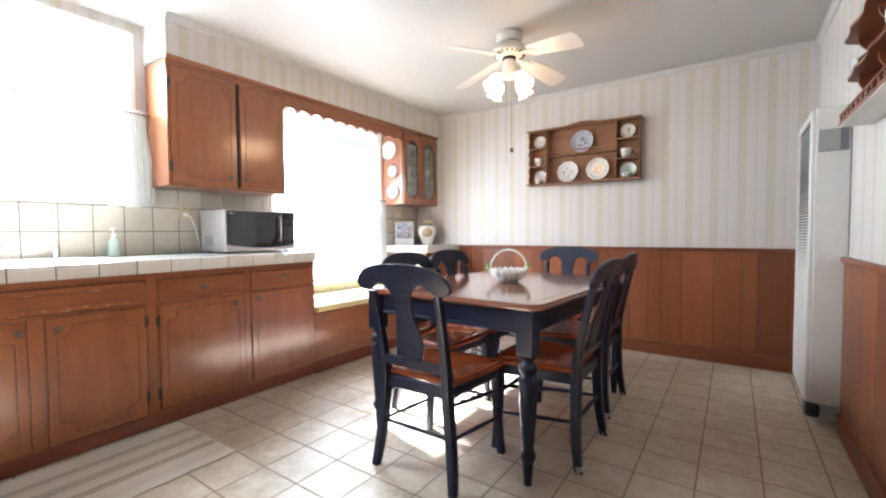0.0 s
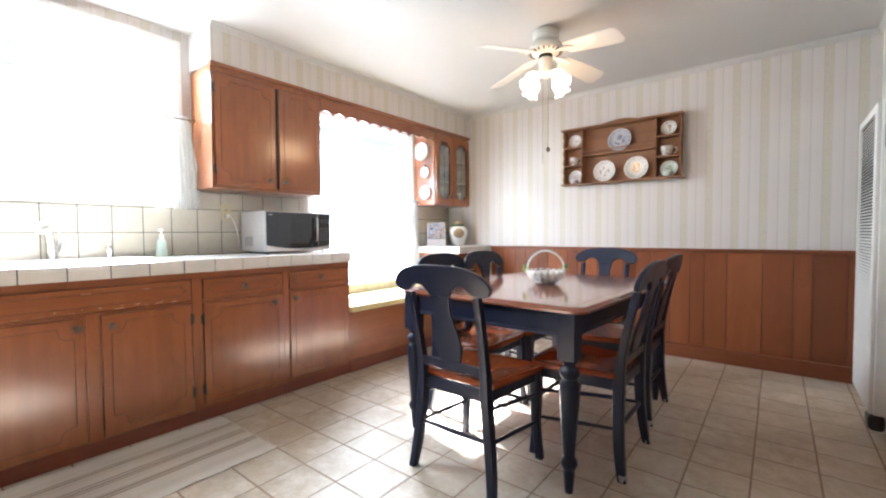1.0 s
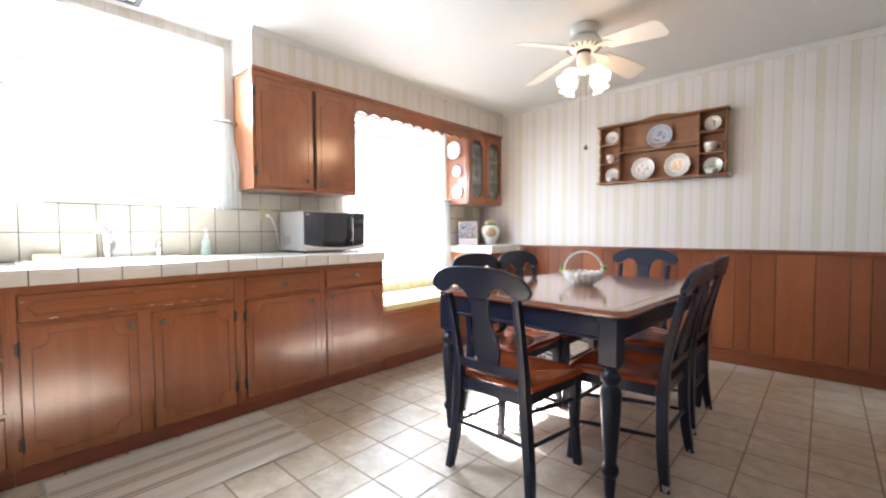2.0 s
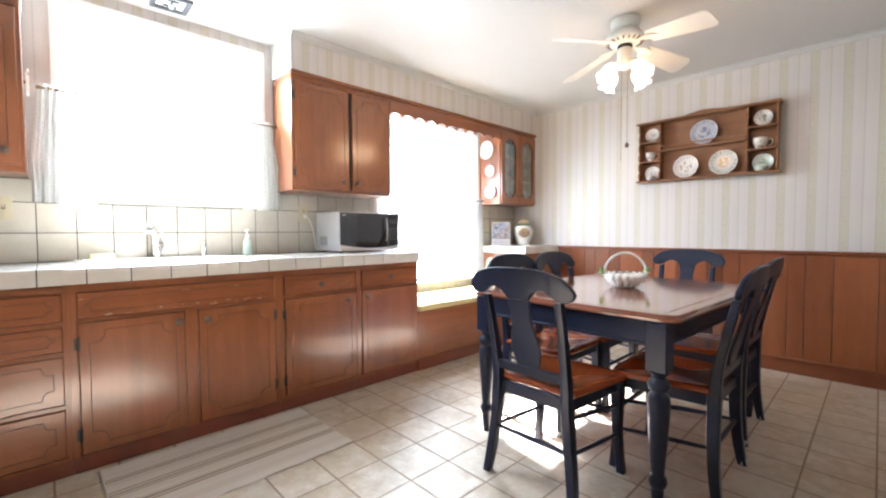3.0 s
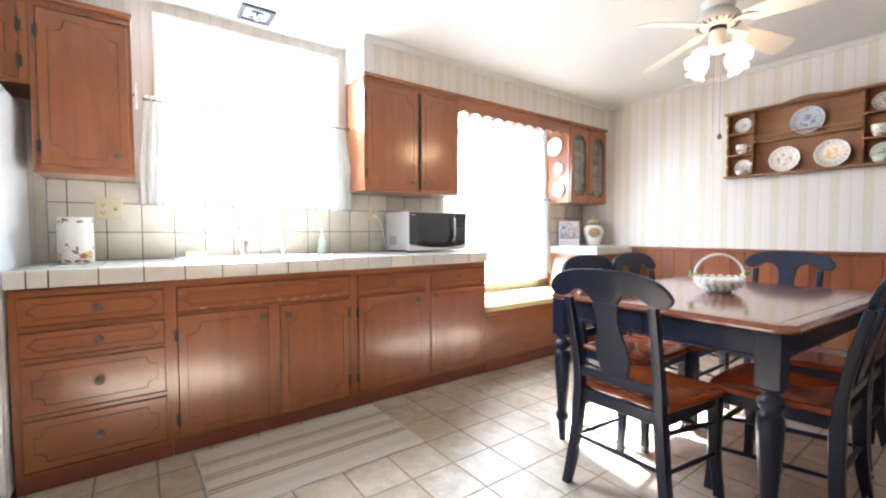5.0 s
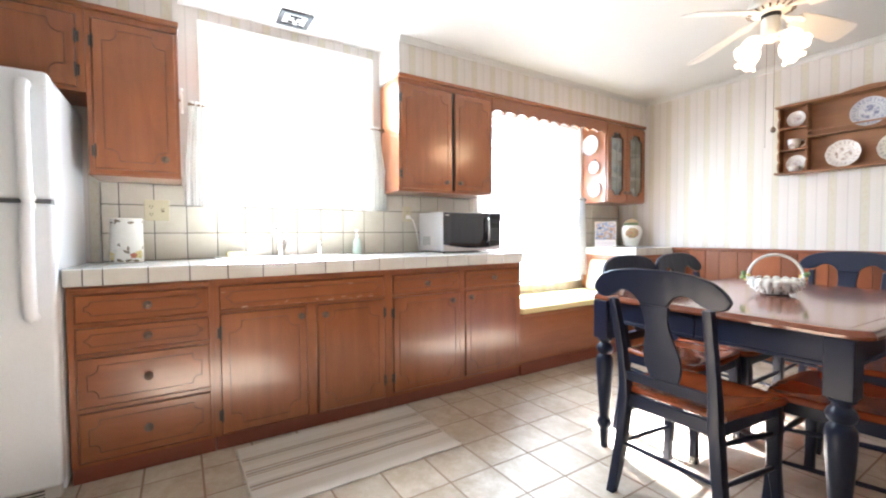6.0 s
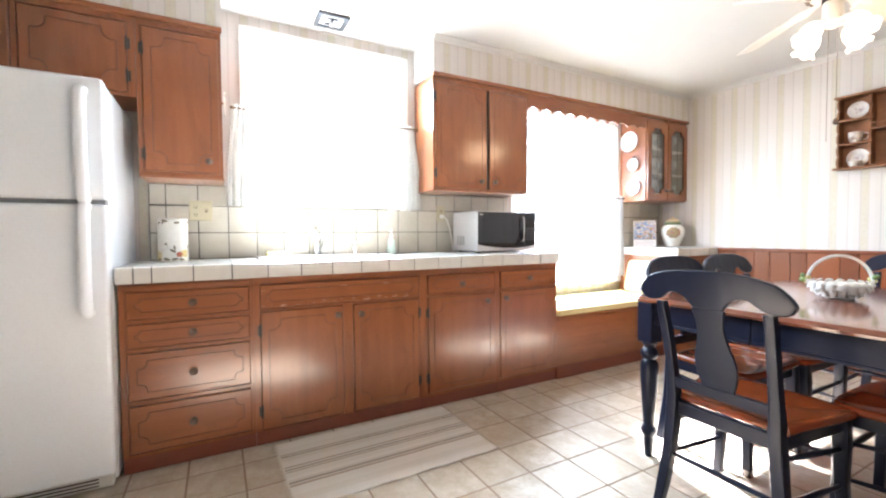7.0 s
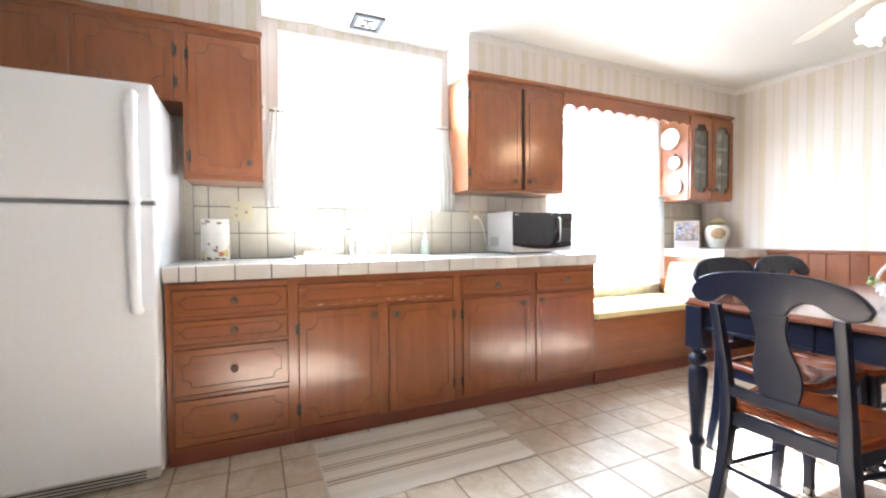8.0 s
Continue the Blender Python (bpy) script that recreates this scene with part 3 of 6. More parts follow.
def base_unit(y0, y1, label, fronts):
    th = thing("base_cabinet", pose(FACE, y0, 0), label, "cabinet", "kitchen base cabinets")
    ff = FACE - 0.018
    bm = boxes((XW + 0.004, ff, y0 + 0.0002, y1 - 0.0002, 0.075, 0.874))
    part("body", bm, CAB, th, inworld=True)
    face_frame(th, y0 + 0.0002, y1 - 0.0002, 0.0755, 0.8735, ff, fronts)
    part("toe_board", box(bmesh.new(), ff - 0.05, ff + 0.001, y0 + 0.001, y1 - 0.001, 0.001, 0.074, 0.002), TOE, th, "dark red-brown toe board", inworld=True)
    for f in fronts:
        front(parent=th, x=FACE, **f)
    return th


base_unit(-0.600, -0.046, "brown wood base cabinet with four routed drawers", [
    dict(name="drawer", y0=-0.570, y1=-0.068, z0=0.712, z1=0.833, knob=(-0.312, 0.775), mat=CAB_H, margin=0.030, r=0.017),
    dict(name="drawer", y0=-0.570, y1=-0.068, z0=0.577, z1=0.686, knob=(-0.314, 0.635), mat=CAB_H, margin=0.028, r=0.016),
    dict(name="drawer", y0=-0.570, y1=-0.068, z0=0.338, z1=0.553, knob=(-0.316, 0.445), mat=CAB_H, margin=0.034, r=0.030),
    dict(name="drawer", y0=-0.570, y1=-0.068, z0=0.096, z1=0.311, knob=(-0.320, 0.206), mat=CAB_H, margin=0.034, r=0.030)])
base_unit(-0.046, 0.905, "brown wood sink cabinet with worn false front and two doors", [
    dict(name="false_front", y0=-0.018, y1=0.876, z0=0.715, z1=0.835, mat=CHIPPED, margin=0.030, r=0.018),
    dict(name="door", y0=-0.018, y1=0.405, z0=0.085, z1=0.695, knob=(0.376, 0.647), hinges=((-0.018, 0.60), (-0.018, 0.18))),
    dict(name="door", y0=0.468, y1=0.876, z0=0.085, z1=0.695, knob=(0.508, 0.640), hinges=((0.876, 0.61), (0.876, 0.19)))])
base_unit(0.905, 1.462, "brown wood base cabinet with one drawer and door", [
    dict(name="drawer", y0=0.938, y1=1.436, z0=0.716, z1=0.833, knob=(1.176, 0.772), mat=CAB_H, margin=0.030, r=0.018),
    dict(name="door", y0=0.938, y1=1.440, z0=0.098, z1=0.694, knob=(1.372, 0.645), hinges=((0.938, 0.60), (0.938, 0.19)))])
base_unit(1.462, 1.998, "brown wood end base cabinet with drawer and door", [
    dict(name="drawer", y0=1.488, y1=1.978, z0=0.716, z1=0.833, knob=(1.730, 0.778), mat=CAB_H, margin=0.030, r=0.018),
    dict(name="door", y0=1.488, y1=1.984, z0=0.100, z1=0.696, knob=(1.525, 0.652))])


def upper_unit(y0, y1, z0, z1, label, fronts, lip=True):
    th = thing("wall_cabinet", pose(UPF, y0, z0), label, "cabinet", "kitchen wall cabinets")
    ff = UPF - 0.018
    bm = boxes((XW + 0.004, ff, y0, y1, z0, z1))
    part("body", bm, CAB, th, inworld=True)
    face_frame(th, y0, y1, z0 + 0.0005, z1 - 0.0005, ff, fronts)
    if lip:
        part("bottom_lip", boxes((XW + 0.01, ff + 0.011, y0 - 0.004, y1 + 0.004, z0 - 0.008, z0 - 0.0005), bevel=0.002), CAB_H, th, inworld=True)
    for f in fronts:
        front(parent=th, x=UPF, **f)
    return th


twin = upper_unit(1.132, 1.962, 1.405, 2.195, "brown wood wall cabinet with two routed doors", [
    dict(name="door", y0=1.150, y1=1.575, z0=1.418, z1=2.150, knob=(1.520, 1.475), hinges=((1.150, 2.05), (1.150, 1.52))),
    dict(name="door", y0=1.602, y1=1.952, z0=1.418, z1=2.150, knob=(1.640, 1.475))])
# near-black strip on the face frame, painting in the shade between the doors
part("door_gap", boxes((UPF - 0.0088, UPF - 0.0070, 1.5800, 1.5970, 1.420, 2.148)), DARK, twin, "dark strip standing for the shaded gap between the doors", inworld=True)
upper_unit(-0.545, -0.165, 1.400, 2.195, "brown wood wall cabinet beside the sink window", [
    dict(name="door", y0=-0.520, y1=-0.180, z0=1.425, z1=2.150, knob=(-0.232, 1.487), hinges=((-0.520, 2.04), (-0.520, 1.51)))])
upper_unit(-1.56, -0.547, 1.790, 2.195, "low brown wood wall cabinet above the fridge", [
    dict(name="door", y0=-0.980, y1=-0.580, z0=1.810, z1=2.150, hinges=((-0.580, 2.05), (-0.580, 1.89))),
    dict(name="door", y0=-1.420, y1=-1.010, z0=1.810, z1=2.150)], lip=False)

# top trim strip along the cabinets and the scalloped valance over the window seat
solid("cabinet_top_trim", box(bmesh.new(), UPF - 0.02, UPF + 0.014, 1.128, YN - 0.002, 2.188, 2.214, 0.005), CAB_H, "narrow brown wood trim on top of the wall cabinets", "trim", "structure")
solid("cabinet_top_trim_fridge", box(bmesh.new(), UPF - 0.02, UPF + 0.014, YS + 0.01, -0.158, 2.188, 2.214, 0.005), CAB_H, "narrow brown wood trim above the fridge cabinets", "trim", "structure")
N = 11
val = [(3.40, 2.187), (1.965, 2.187)]
for k in range(N):
    a = 1.965 + (3.40 - 1.965) * k / N
    w = (3.40 - 1.965) / N
    val += [(a + 0.5 * w - 0.5 * w * math.cos(t), 2.058 + 0.032 * math.sin(t)) for t in (0.12, 0.5, 1.05, 1.57, 2.09, 2.64, 3.02)]
val.append((3.40, 2.058))
bm = slab(bmesh.new(), val, lambda u, v, w: (UPF - 0.024 + w, u, v), 0.018)
solid("window_valance", bm, CAB_H, "brown wood valance board with scalloped lower edge", "valance")

# glass-fronted corner cabinet
gc = thing("glass_cabinet", pose(UPF, 3.405, 1.40), "brown wood corner cabinet with two leaded glass doors", "cabinet", "kitchen wall cabinets")
G0, G1 = 3.405, YN - 0.004
fx = UPF - 0.018
body = boxes((XW + 0.004, fx, G0, G0 + 0.018, 1.400, 2.187), (XW + 0.004, fx, G1 - 0.018, G1, 1.400, 2.187), (XW + 0.004, fx, G0 + 0.018, G1 - 0.018, 1.400, 1.418), (XW + 0.004, fx, G0 + 0.018, G1 - 0.018, 2.15, 2.187))
part("body", body, CAB, gc, inworld=True)
part("back_panel", boxes((XW + 0.004, XW + 0.012, G0 + 0.018, G1 - 0.018, 1.418, 2.15)), LINING, gc, "pale back panel", inworld=True)
part("lining", boxes((XW + 0.013, fx - 0.004, G0 + 0.0185, G0 + 0.0215, 1.4215, 2.149), (XW + 0.013, fx - 0.004, G1 - 0.0215, G1 - 0.0185, 1.4215, 2.149), (XW + 0.013, fx - 0.004, G0 + 0.022, G1 - 0.022, 1.4185, 1.4212)), LINING, gc, "pale painted inside", inworld=True)
for z in (1.66, 1.90):
    part("shelf", boxes((XW + 0.014, fx - 0.02, G0 + 0.023, G1 - 0.023, z, z + 0.014)), LINING, gc, "pale painted shelf", inworld=True)
part("face_frame", boxes((fx, fx + 0.012, G0 + 0.300, G0 + 0.330, 1.402, 2.185)), CAB, gc, inworld=True)
for y0, y1, side in ((G0 + 0.012, G0 + 0.308, 1), (G0 + 0.322, G1 - 0.006, 0)):
    hole = notched(y0 + 0.050, y1 - 0.050, 1.474, 2.096, 0.036)
    bm = slab(bmesh.new(), [(y1, 2.160), (y0, 2.160), (y0, 1.412), (y1, 1.412)], lambda u, v, w: (UPF - w, u, v), 0.017, holes=[hole])
    d = part("door", bm, CAB, gc, inworld=True)
    p = part("pane", boxes((UPF - 0.011, UPF - 0.008, y0 + 0.044, y1 - 0.044, 1.464, 2.106)), GLASSW, d, inworld=True)
    p.visible_shadow = False
    lead = tube(bmesh.new(), [(UPF - 0.005, u, v) for u, v in inset(hole, 0.008)], 0.0026, 6, closed=True)
    tube(lead, [(UPF - 0.005, (y0 + y1) / 2, 1.49), (UPF - 0.005, (y0 + y1) / 2, 2.08)], 0.0012, 6)
    part("lead_came", lead, BLACKP, d, "dark lead came", inworld=True)
    ky = y1 - 0.030 if side else y0 + 0.030
    part("knob", knob_mesh(), BRASS, d, "round aged brass knob", at=world_of(d).inverted() @ pose(UPF, ky, 1.50))

# ---- window seat and small end counter ----
ws = thing("storage_bench", pose(FACE, 2.0, 0), "brown wood window seat bench under the tall window", "bench")
part("body", boxes((XW + 0.004, FACE - 0.012, 2.001, 3.418, 0.08, 0.468), bevel=0.003), CAB_H, ws, inworld=True)
part("toe_board", boxes((FACE - 0.06, FACE - 0.004, 2.001, 3.418, 0.001, 0.095), bevel=0.003), TOE, ws, "dark red-brown toe board", inworld=True)
part("top_trim", boxes((FACE - 0.05, FACE - 0.002, 2.001, 3.418, 0.448, 0.471), bevel=0.004), CAB_H, ws, inworld=True)
cu = thing("seat_cushion", pose(-2.83, 2.70, 0.472), "flat yellow vinyl cushion with piped edge on the window seat", "cushion")
part("pad", box(bmesh.new(), XW + 0.02, FACE + 0.012, 2.012, 3.400, 0.473, 0.521, 0.016, 4), CUSHION, cu, inworld=True)
pip = bmesh.new()
for z in (0.481, 0.514):
    tube(pip, [(FACE + 0.010, 2.03, z), (FACE + 0.010, 3.38, z)], 0.004, 6)
part("piping", pip, CUSHION, cu, inworld=True)

EX = -2.50
ec = thing("end_cabinet", pose(EX, 3.42, 0), "low brown wood cabinet beside the window seat", "cabinet")
part("body", boxes((XW + 0.004, EX - 0.03, 3.421, YN - 0.004, 0.001, 0.882), bevel=0.003), CAB, ec, inworld=True)
front("door", ec, 3.45, 4.0, 0.10, 0.84, EX - 0.012, knob=(3.50, 0.76))


# ---- tiled counters ----
def counter(name, y0, y1, xf, label, basin=None):
    th = thing(name, pose(xf, y0, 0.88), label, "counter")
    rows = [(XW + 0.004, xf - 0.006, y0 + 0.004, y1 - 0.004)]
    if basin:
        a, b, c, d = basin
        rows = [(XW + 0.004, a, y0 + 0.004, y1 - 0.004), (b, xf - 0.006, y0 + 0.004, y1 - 0.004), (a, b, y0 + 0.004, c), (a, b, d, y1 - 0.004)]
    part("bed", boxes(*[(*r, 0.8755, CTOP - 0.004) for r in rows]), GROUT, th, "dark grout bed", inworld=True)
    return th


BASIN = (-2.98, -2.64, 0.02, 0.72)
main_counter = counter("counter", -0.603, 1.985, -2.487, "white tiled kitchen counter with dark grout", BASIN)
end_counter = counter("counter", 3.40, YN - 0.003, EX, "small white tiled counter beside the window seat")

# ---- fridge ----
FX, FY0, FY1 = -2.42, -1.395, -0.609
fr = thing("refrigerator", pose(FX, FY0, 0), "white top-freezer refrigerator with textured doors", "refrigerator")
part("cabinet_body", box(bmesh.new(), XW + 0.03, FX - 0.075, FY0, FY1, 0.02, 1.733, 0.008), FRIDGE, fr, inworld=True)
for nm, z0, z1 in (("freezer_door", 1.240, 1.742), ("fridge_door", 0.070, 1.222)):
    d = part(nm, box(bmesh.new(), FX - 0.072, FX, FY0 - 0.002, FY1 + 0.002, z0, z1, 0.016, 4), FRIDGE, fr, inworld=True)
    zc, ln = ((1.462, 0.222) if z0 > 1 else (0.992, 0.222))
    pts = smoothline([(FX - 0.004, FY1 - 0.068, zc - ln), (FX + 0.032, FY1 - 0.068, zc - ln + 0.03), (FX + 0.042, FY1 - 0.068, zc), (FX + 0.032, FY1 - 0.068, zc + ln - 0.03), (FX - 0.004, FY1 - 0.068, zc + ln)], 8)
    part("handle", tube(bmesh.new(), pts, 0.0225, 14), FRIDGE, d, "white moulded handle", inworld=True)
part("door_gap", boxes((FX - 0.068, FX - 0.014, FY0 + 0.004, FY1 - 0.004, 1.222, 1.240)), STRIP, fr, "grey strip between the doors", inworld=True)
kick = boxes((FX - 0.07, FX - 0.03, FY0 + 0.01, FY1 - 0.01, 0.012, 0.066), bevel=0.004)
for z in (0.022, 0.036, 0.050):
    part("grille_slot", boxes((FX - 0.031, FX - 0.0285, FY0 + 0.03, FY1 - 0.06, z, z + 0.006)), BLACKP, fr, "dark slot", inworld=True)
part("kick_grille", kick, HEATER, fr, "grey slotted kick grille", inworld=True)
for y in (FY0 + 0.06, FY1 - 0.06):
    part("foot", lathe(bmesh.new(), [(0.02, 0.0), (0.02, 0.03)], 12, (FX - 0.12, y, 0.0)), BLACKP, fr, inworld=True)


# ---- dining table ----
TCX, TCY, TROT, TL, TW, TZ = -1.027, 2.2535, -2.76, 1.380, 1.060, 0.784
tb = thing("dining_table", pose(TCX, TCY, 0, 0, 0, TROT), "large dining table with reddish wood top and black turned legs", "table")


def rounded(hx, hy, r, n=6):
    return arc(hx - r, hy - r, r, 0, 90, n) + arc(-hx + r, hy - r, r, 90, 180, n) + arc(-hx + r, -hy + r, r, 180, 270, n) + arc(hx - r, -hy + r, r, 270, 360, n)


bm = bmesh.new()
hx, hy = TW / 2, TL / 2
prof = [(0.0, TZ - 0.030), (0.010, TZ - 0.026), (0.012, TZ - 0.016), (0.004, TZ - 0.010), (0.0, TZ - 0.003), (-0.004, TZ), (-0.0500, TZ), (-0.0508, TZ - 0.002), (-0.0532, TZ - 0.002), (-0.0540, TZ)]
rings = [[bm.verts.new((x, y, z)) for x, y in rounded(hx - 0.012 + d, hy - 0.012 + d, max(0.008, 0.05 + d))] for d, z in prof]
n = len(rings[0])
for a, b in zip(rings, rings[1:]):
    dark = rings.index(a) in (6, 7, 8)
    for k in range(n):
        bm.faces.new((a[k], a[(k + 1) % n], b[(k + 1) % n], b[k])).material_index = int(dark)
bm.faces.new(rings[0])
bm.faces.new(rings[-1])
part("tabletop", bm, [TABLEW, GROOVE], tb)
ax, ay = hx - 0.071, hy - 0.040
for r in ((-ax, -0.002, -ay - 0.012, -ay + 0.012), (0.002, ax, -ay - 0.012, -ay + 0.012), (-ax, -0.002, ay - 0.012, ay + 0.012), (0.002, ax, ay - 0.012, ay + 0.012), (-ax - 0.012, -ax + 0.012, -ay, ay), (ax - 0.012, ax + 0.012, -ay, ay)):
    bm = box(bmesh.new(), *r, TZ - 0.125, TZ - 0.030, 0.002)
    if r[1] - r[0] > r[3] - r[2]:
        box(bm, r[0], r[1], r[2] - 0.005, r[3] + 0.005, TZ - 0.131, TZ - 0.117, 0.003)
    else:
        box(bm, r[0] - 0.005, r[1] + 0.005, r[2], r[3], TZ - 0.131, TZ - 0.117, 0.003)
    part("apron", bm, NAVY, tb, "black painted apron with a beaded edge")
leg = bmesh.new()
box(leg, -0.039, 0.039, -0.039, 0.039, 0.562, TZ - 0.030, 0.004)
lathe(leg, [(0.036, 0.550), (0.040, 0.541), (0.028, 0.531), (0.027, 0.522), (0.040, 0.511), (0.046, 0.496), (0.040, 0.479), (0.030, 0.470), (0.034, 0.463), (0.043, 0.453), (0.046, 0.430), (0.044, 0.365), (0.037, 0.27), (0.029, 0.175), (0.0265, 0.150), (0.034, 0.143), (0.040, 0.125), (0.034, 0.107), (0.026, 0.098), (0.027, 0.085), (0.023, 0.045), (0.020, 0.012), (0.018, 0.0)], 28)
for v in leg.verts:
    if v.co.z < 0.556:
        v.co = (0.9 * v.co.x, 0.9 * v.co.y, 1.023 * v.co.z)
leg_me = finish(leg, "leg", NAVY)
for sx in (-1, 1):
    for sy in (-1, 1):
        o = new("leg", leg_me)
        o.parent = tb
        o.location = (sx * (ax - 0.005), sy * (ay - 0.005), 0)


# ---- chairs ----
CAPM = plain("worn_glide_metal", (0.46, 0.45, 0.43), 0.42, 0.5, vary=0.2, scale=120)


def foot_cap(th, x, y):
    """A metal glide cup on a chair foot."""
    part("foot_cap", lathe(bmesh.new(), [(0.013, -0.0002), (0.0175, 0.003), (0.0190, 0.010), (0.0195, 0.026), (0.0175, 0.030), (0.0, 0.030)], 16, (x, y, 0)), CAPM, th, "worn silver metal foot cap")


def chair_at(m):
    th = thing("dining_chair", m, "black painted dining chair with vase splat and brown wood seat", "chair", "chairs round the table")
    back_line = smoothline([(-0.228, 0.0), (-0.215, 0.08), (-0.204, 0.20), (-0.200, 0.36), (-0.204, 0.48), (-0.222, 0.60), (-0.252, 0.74), (-0.292, 0.90)], 4)
    spread = lambda z: float(np.interp(z, [0.0, 0.10, 0.25, 0.42, 0.60, 0.90], [0.217, 0.205, 0.186, 0.173, 0.174, 0.181]))
    for s in (-1, 1):
        rows = []
        for y, z in back_line:
            w = float(np.interp(z, [0.0, 0.10, 0.40, 0.55, 0.90], [0.0165, 0.0190, 0.0210, 0.0172, 0.0148]))
            d = float(np.interp(z, [0.0, 0.10, 0.40, 0.55, 0.90], [0.0180, 0.0205, 0.0245, 0.0185, 0.0150]))
            if z < 0.868:
                rows.append(((s * spread(z), y, z), w, d))
        part("back_leg", bar(bmesh.new(), rows), NAVY, th)
        rows = []
        for k in range(11):
            t = k / 10
            out = 0.016 * max(0.0, t - 0.55) / 0.45
            rows.append(((s * (0.205 + out), 0.176 + out + 0.006 * math.sin(math.pi * t), 0.43 * (1 - t)), float(np.interp(t, [0, 0.2, 0.8, 1], [0.0215, 0.0235, 0.0165, 0.0175])), float(np.interp(t, [0, 0.2, 0.8, 1], [0.0215, 0.0235, 0.0165, 0.0175]))))
        rows.reverse()
        part("front_leg", bar(bmesh.new(), rows), NAVY, th)
        for zb, zf, r in ((0.212, 0.178, 0.0095), (0.352, 0.312, 0.0095)):
            part("side_stretcher", tube(bmesh.new(), [(s * spread(zb), -0.196, zb), (s * 0.5 * (spread(zb) + 0.207), 0.0, 0.5 * (zb + zf)), (s * 0.207, 0.180, zf)], [r * 0.8, r * 1.15, r * 0.8], 8), NAVY, th)
    part("back_stretcher", tube(bmesh.new(), [(-spread(0.215), -0.203, 0.215), (0, -0.203, 0.215), (spread(0.215), -0.203, 0.215)], [0.0085, 0.0115, 0.0085], 8), NAVY, th)
    part("front_stretcher", tube(bmesh.new(), [(-0.205, 0.180, 0.275), (0, 0.180, 0.275), (0.205, 0.180, 0.275)], [0.0085, 0.0115, 0.0085], 8), NAVY, th)
    # seat frame and dished seat
    part("front_rail", boxes((-0.190, 0.190, 0.160, 0.188, 0.380, 0.432), bevel=0.003), NAVY, th)
    part("back_rail", boxes((-0.172, 0.172, -0.208, -0.182, 0.380, 0.432), bevel=0.003), NAVY, th)
    for s in (-1, 1):
        rail = [(s * 0.164, -0.176), (s * 0.186, -0.176), (s * 0.214, 0.166), (s * 0.192, 0.166)]
        part("side_rail", slab(bmesh.new(), rail, lambda u, v, w: (u, v, 0.380 + w), 0.052, 0.003), NAVY, th)
    out = smoothline([(0.0, 0.222), (0.15, 0.217), (0.232, 0.198), (0.246, 0.160), (0.232, 0.05), (0.208, -0.10), (0.198, -0.172), (0.180, -0.190), (0.0, -0.192), (-0.180, -0.190), (-0.198, -0.172), (-0.208, -0.10), (-0.232, 0.05), (-0.246, 0.160), (-0.232, 0.198), (-0.15, 0.217)], 4, True)
    bm = bmesh.new()
    cx, cy = 0.0, 0.01
    rings = []
    for k, z in ((0.96, 0.432), (0.995, 0.437), (1.0, 0.447), (0.985, 0.457), (0.95, 0.460), (0.80, 0.457), (0.60, 0.450), (0.40, 0.446), (0.20, 0.447)):
        rings.append([bm.verts.new((cx + (x - cx) * k, cy + (y - cy) * k, z + (0.006 * (1 - abs(x) / 0.24) * (y > 0.1) if k < 0.9 else 0))) for x, y in out])
    n = len(out)
    for a, b in zip(rings, rings[1:]):
        for i in range(n):
            bm.faces.new((a[i], a[(i + 1) % n], b[(i + 1) % n], b[i]))
    bm.faces.new(rings[0])
    bm.faces.new(rings[-1])
    part("seat", bm, SEATW, th, "glossy reddish-brown scooped wood seat")

    # back: crest rail, splat, cross rail, all following the bow and lean of the back
    def on_back(u, v, w):
        y = float(np.interp(v, [p[1] for p in back_line], [p[0] for p in back_line]))
        if v > 0.90:
            y = -0.290 - 0.26 * (v - 0.90)
        bow = 0.012 * (1 - (u / 0.26) ** 2)
        return (u, y - bow * min(1, max(0, (v - 0.48) / 0.3)) + 0.007 - w, v)

    up = smoothline([(0.0, 0.957), (0.08, 0.955), (0.15, 0.945), (0.205, 0.926), (0.236, 0.900), (0.250, 0.880), (0.254, 0.866)], 5)
    low = smoothline([(0.0, 0.822), (0.052, 0.823), (0.060, 0.838), (0.076, 0.856), (0.104, 0.869), (0.132, 0.867), (0.152, 0.852), (0.176, 0.838), (0.206, 0.832), (0.234, 0.836), (0.249, 0.850), (0.254, 0.864)], 5)
    cols = []
    for k in range(-33, 34):
        u = 0.254 * math.sin(math.pi / 2 * k / 33)
        cols.append((u, float(np.interp(abs(u), [p[0] for p in low], [p[1] for p in low])), float(np.interp(abs(u), [p[0] for p in up], [p[1] for p in up]))))
    part("crest_rail", sheet(bmesh.new(), cols, on_back, 0.022, 0.005), NAVY, th)
    hs = smoothline([(0.056, 0.8225), (0.048, 0.790), (0.045, 0.755), (0.052, 0.705), (0.066, 0.655), (0.071, 0.618), (0.067, 0.575), (0.053, 0.528)], 5)
    bm = sheet(bmesh.new(), [(z, -x, x) for x, z in reversed(hs)], lambda u, v, w: on_back(u, v, w + 0.006), 0.013, 0.0025, swap=True)
    part("splat", bm, NAVY, th)
    rail = [(-0.166 + 0.332 * k / 10, 0.490) for k in range(11)] + [(0.166 - 0.332 * k / 10, 0.530) for k in range(11)]
    bm = slab(bmesh.new(), rail, lambda u, v, w: on_back(u, v, w + 0.002), 0.020, 0.003)
    part("cross_rail", bm, NAVY, th)
    return th


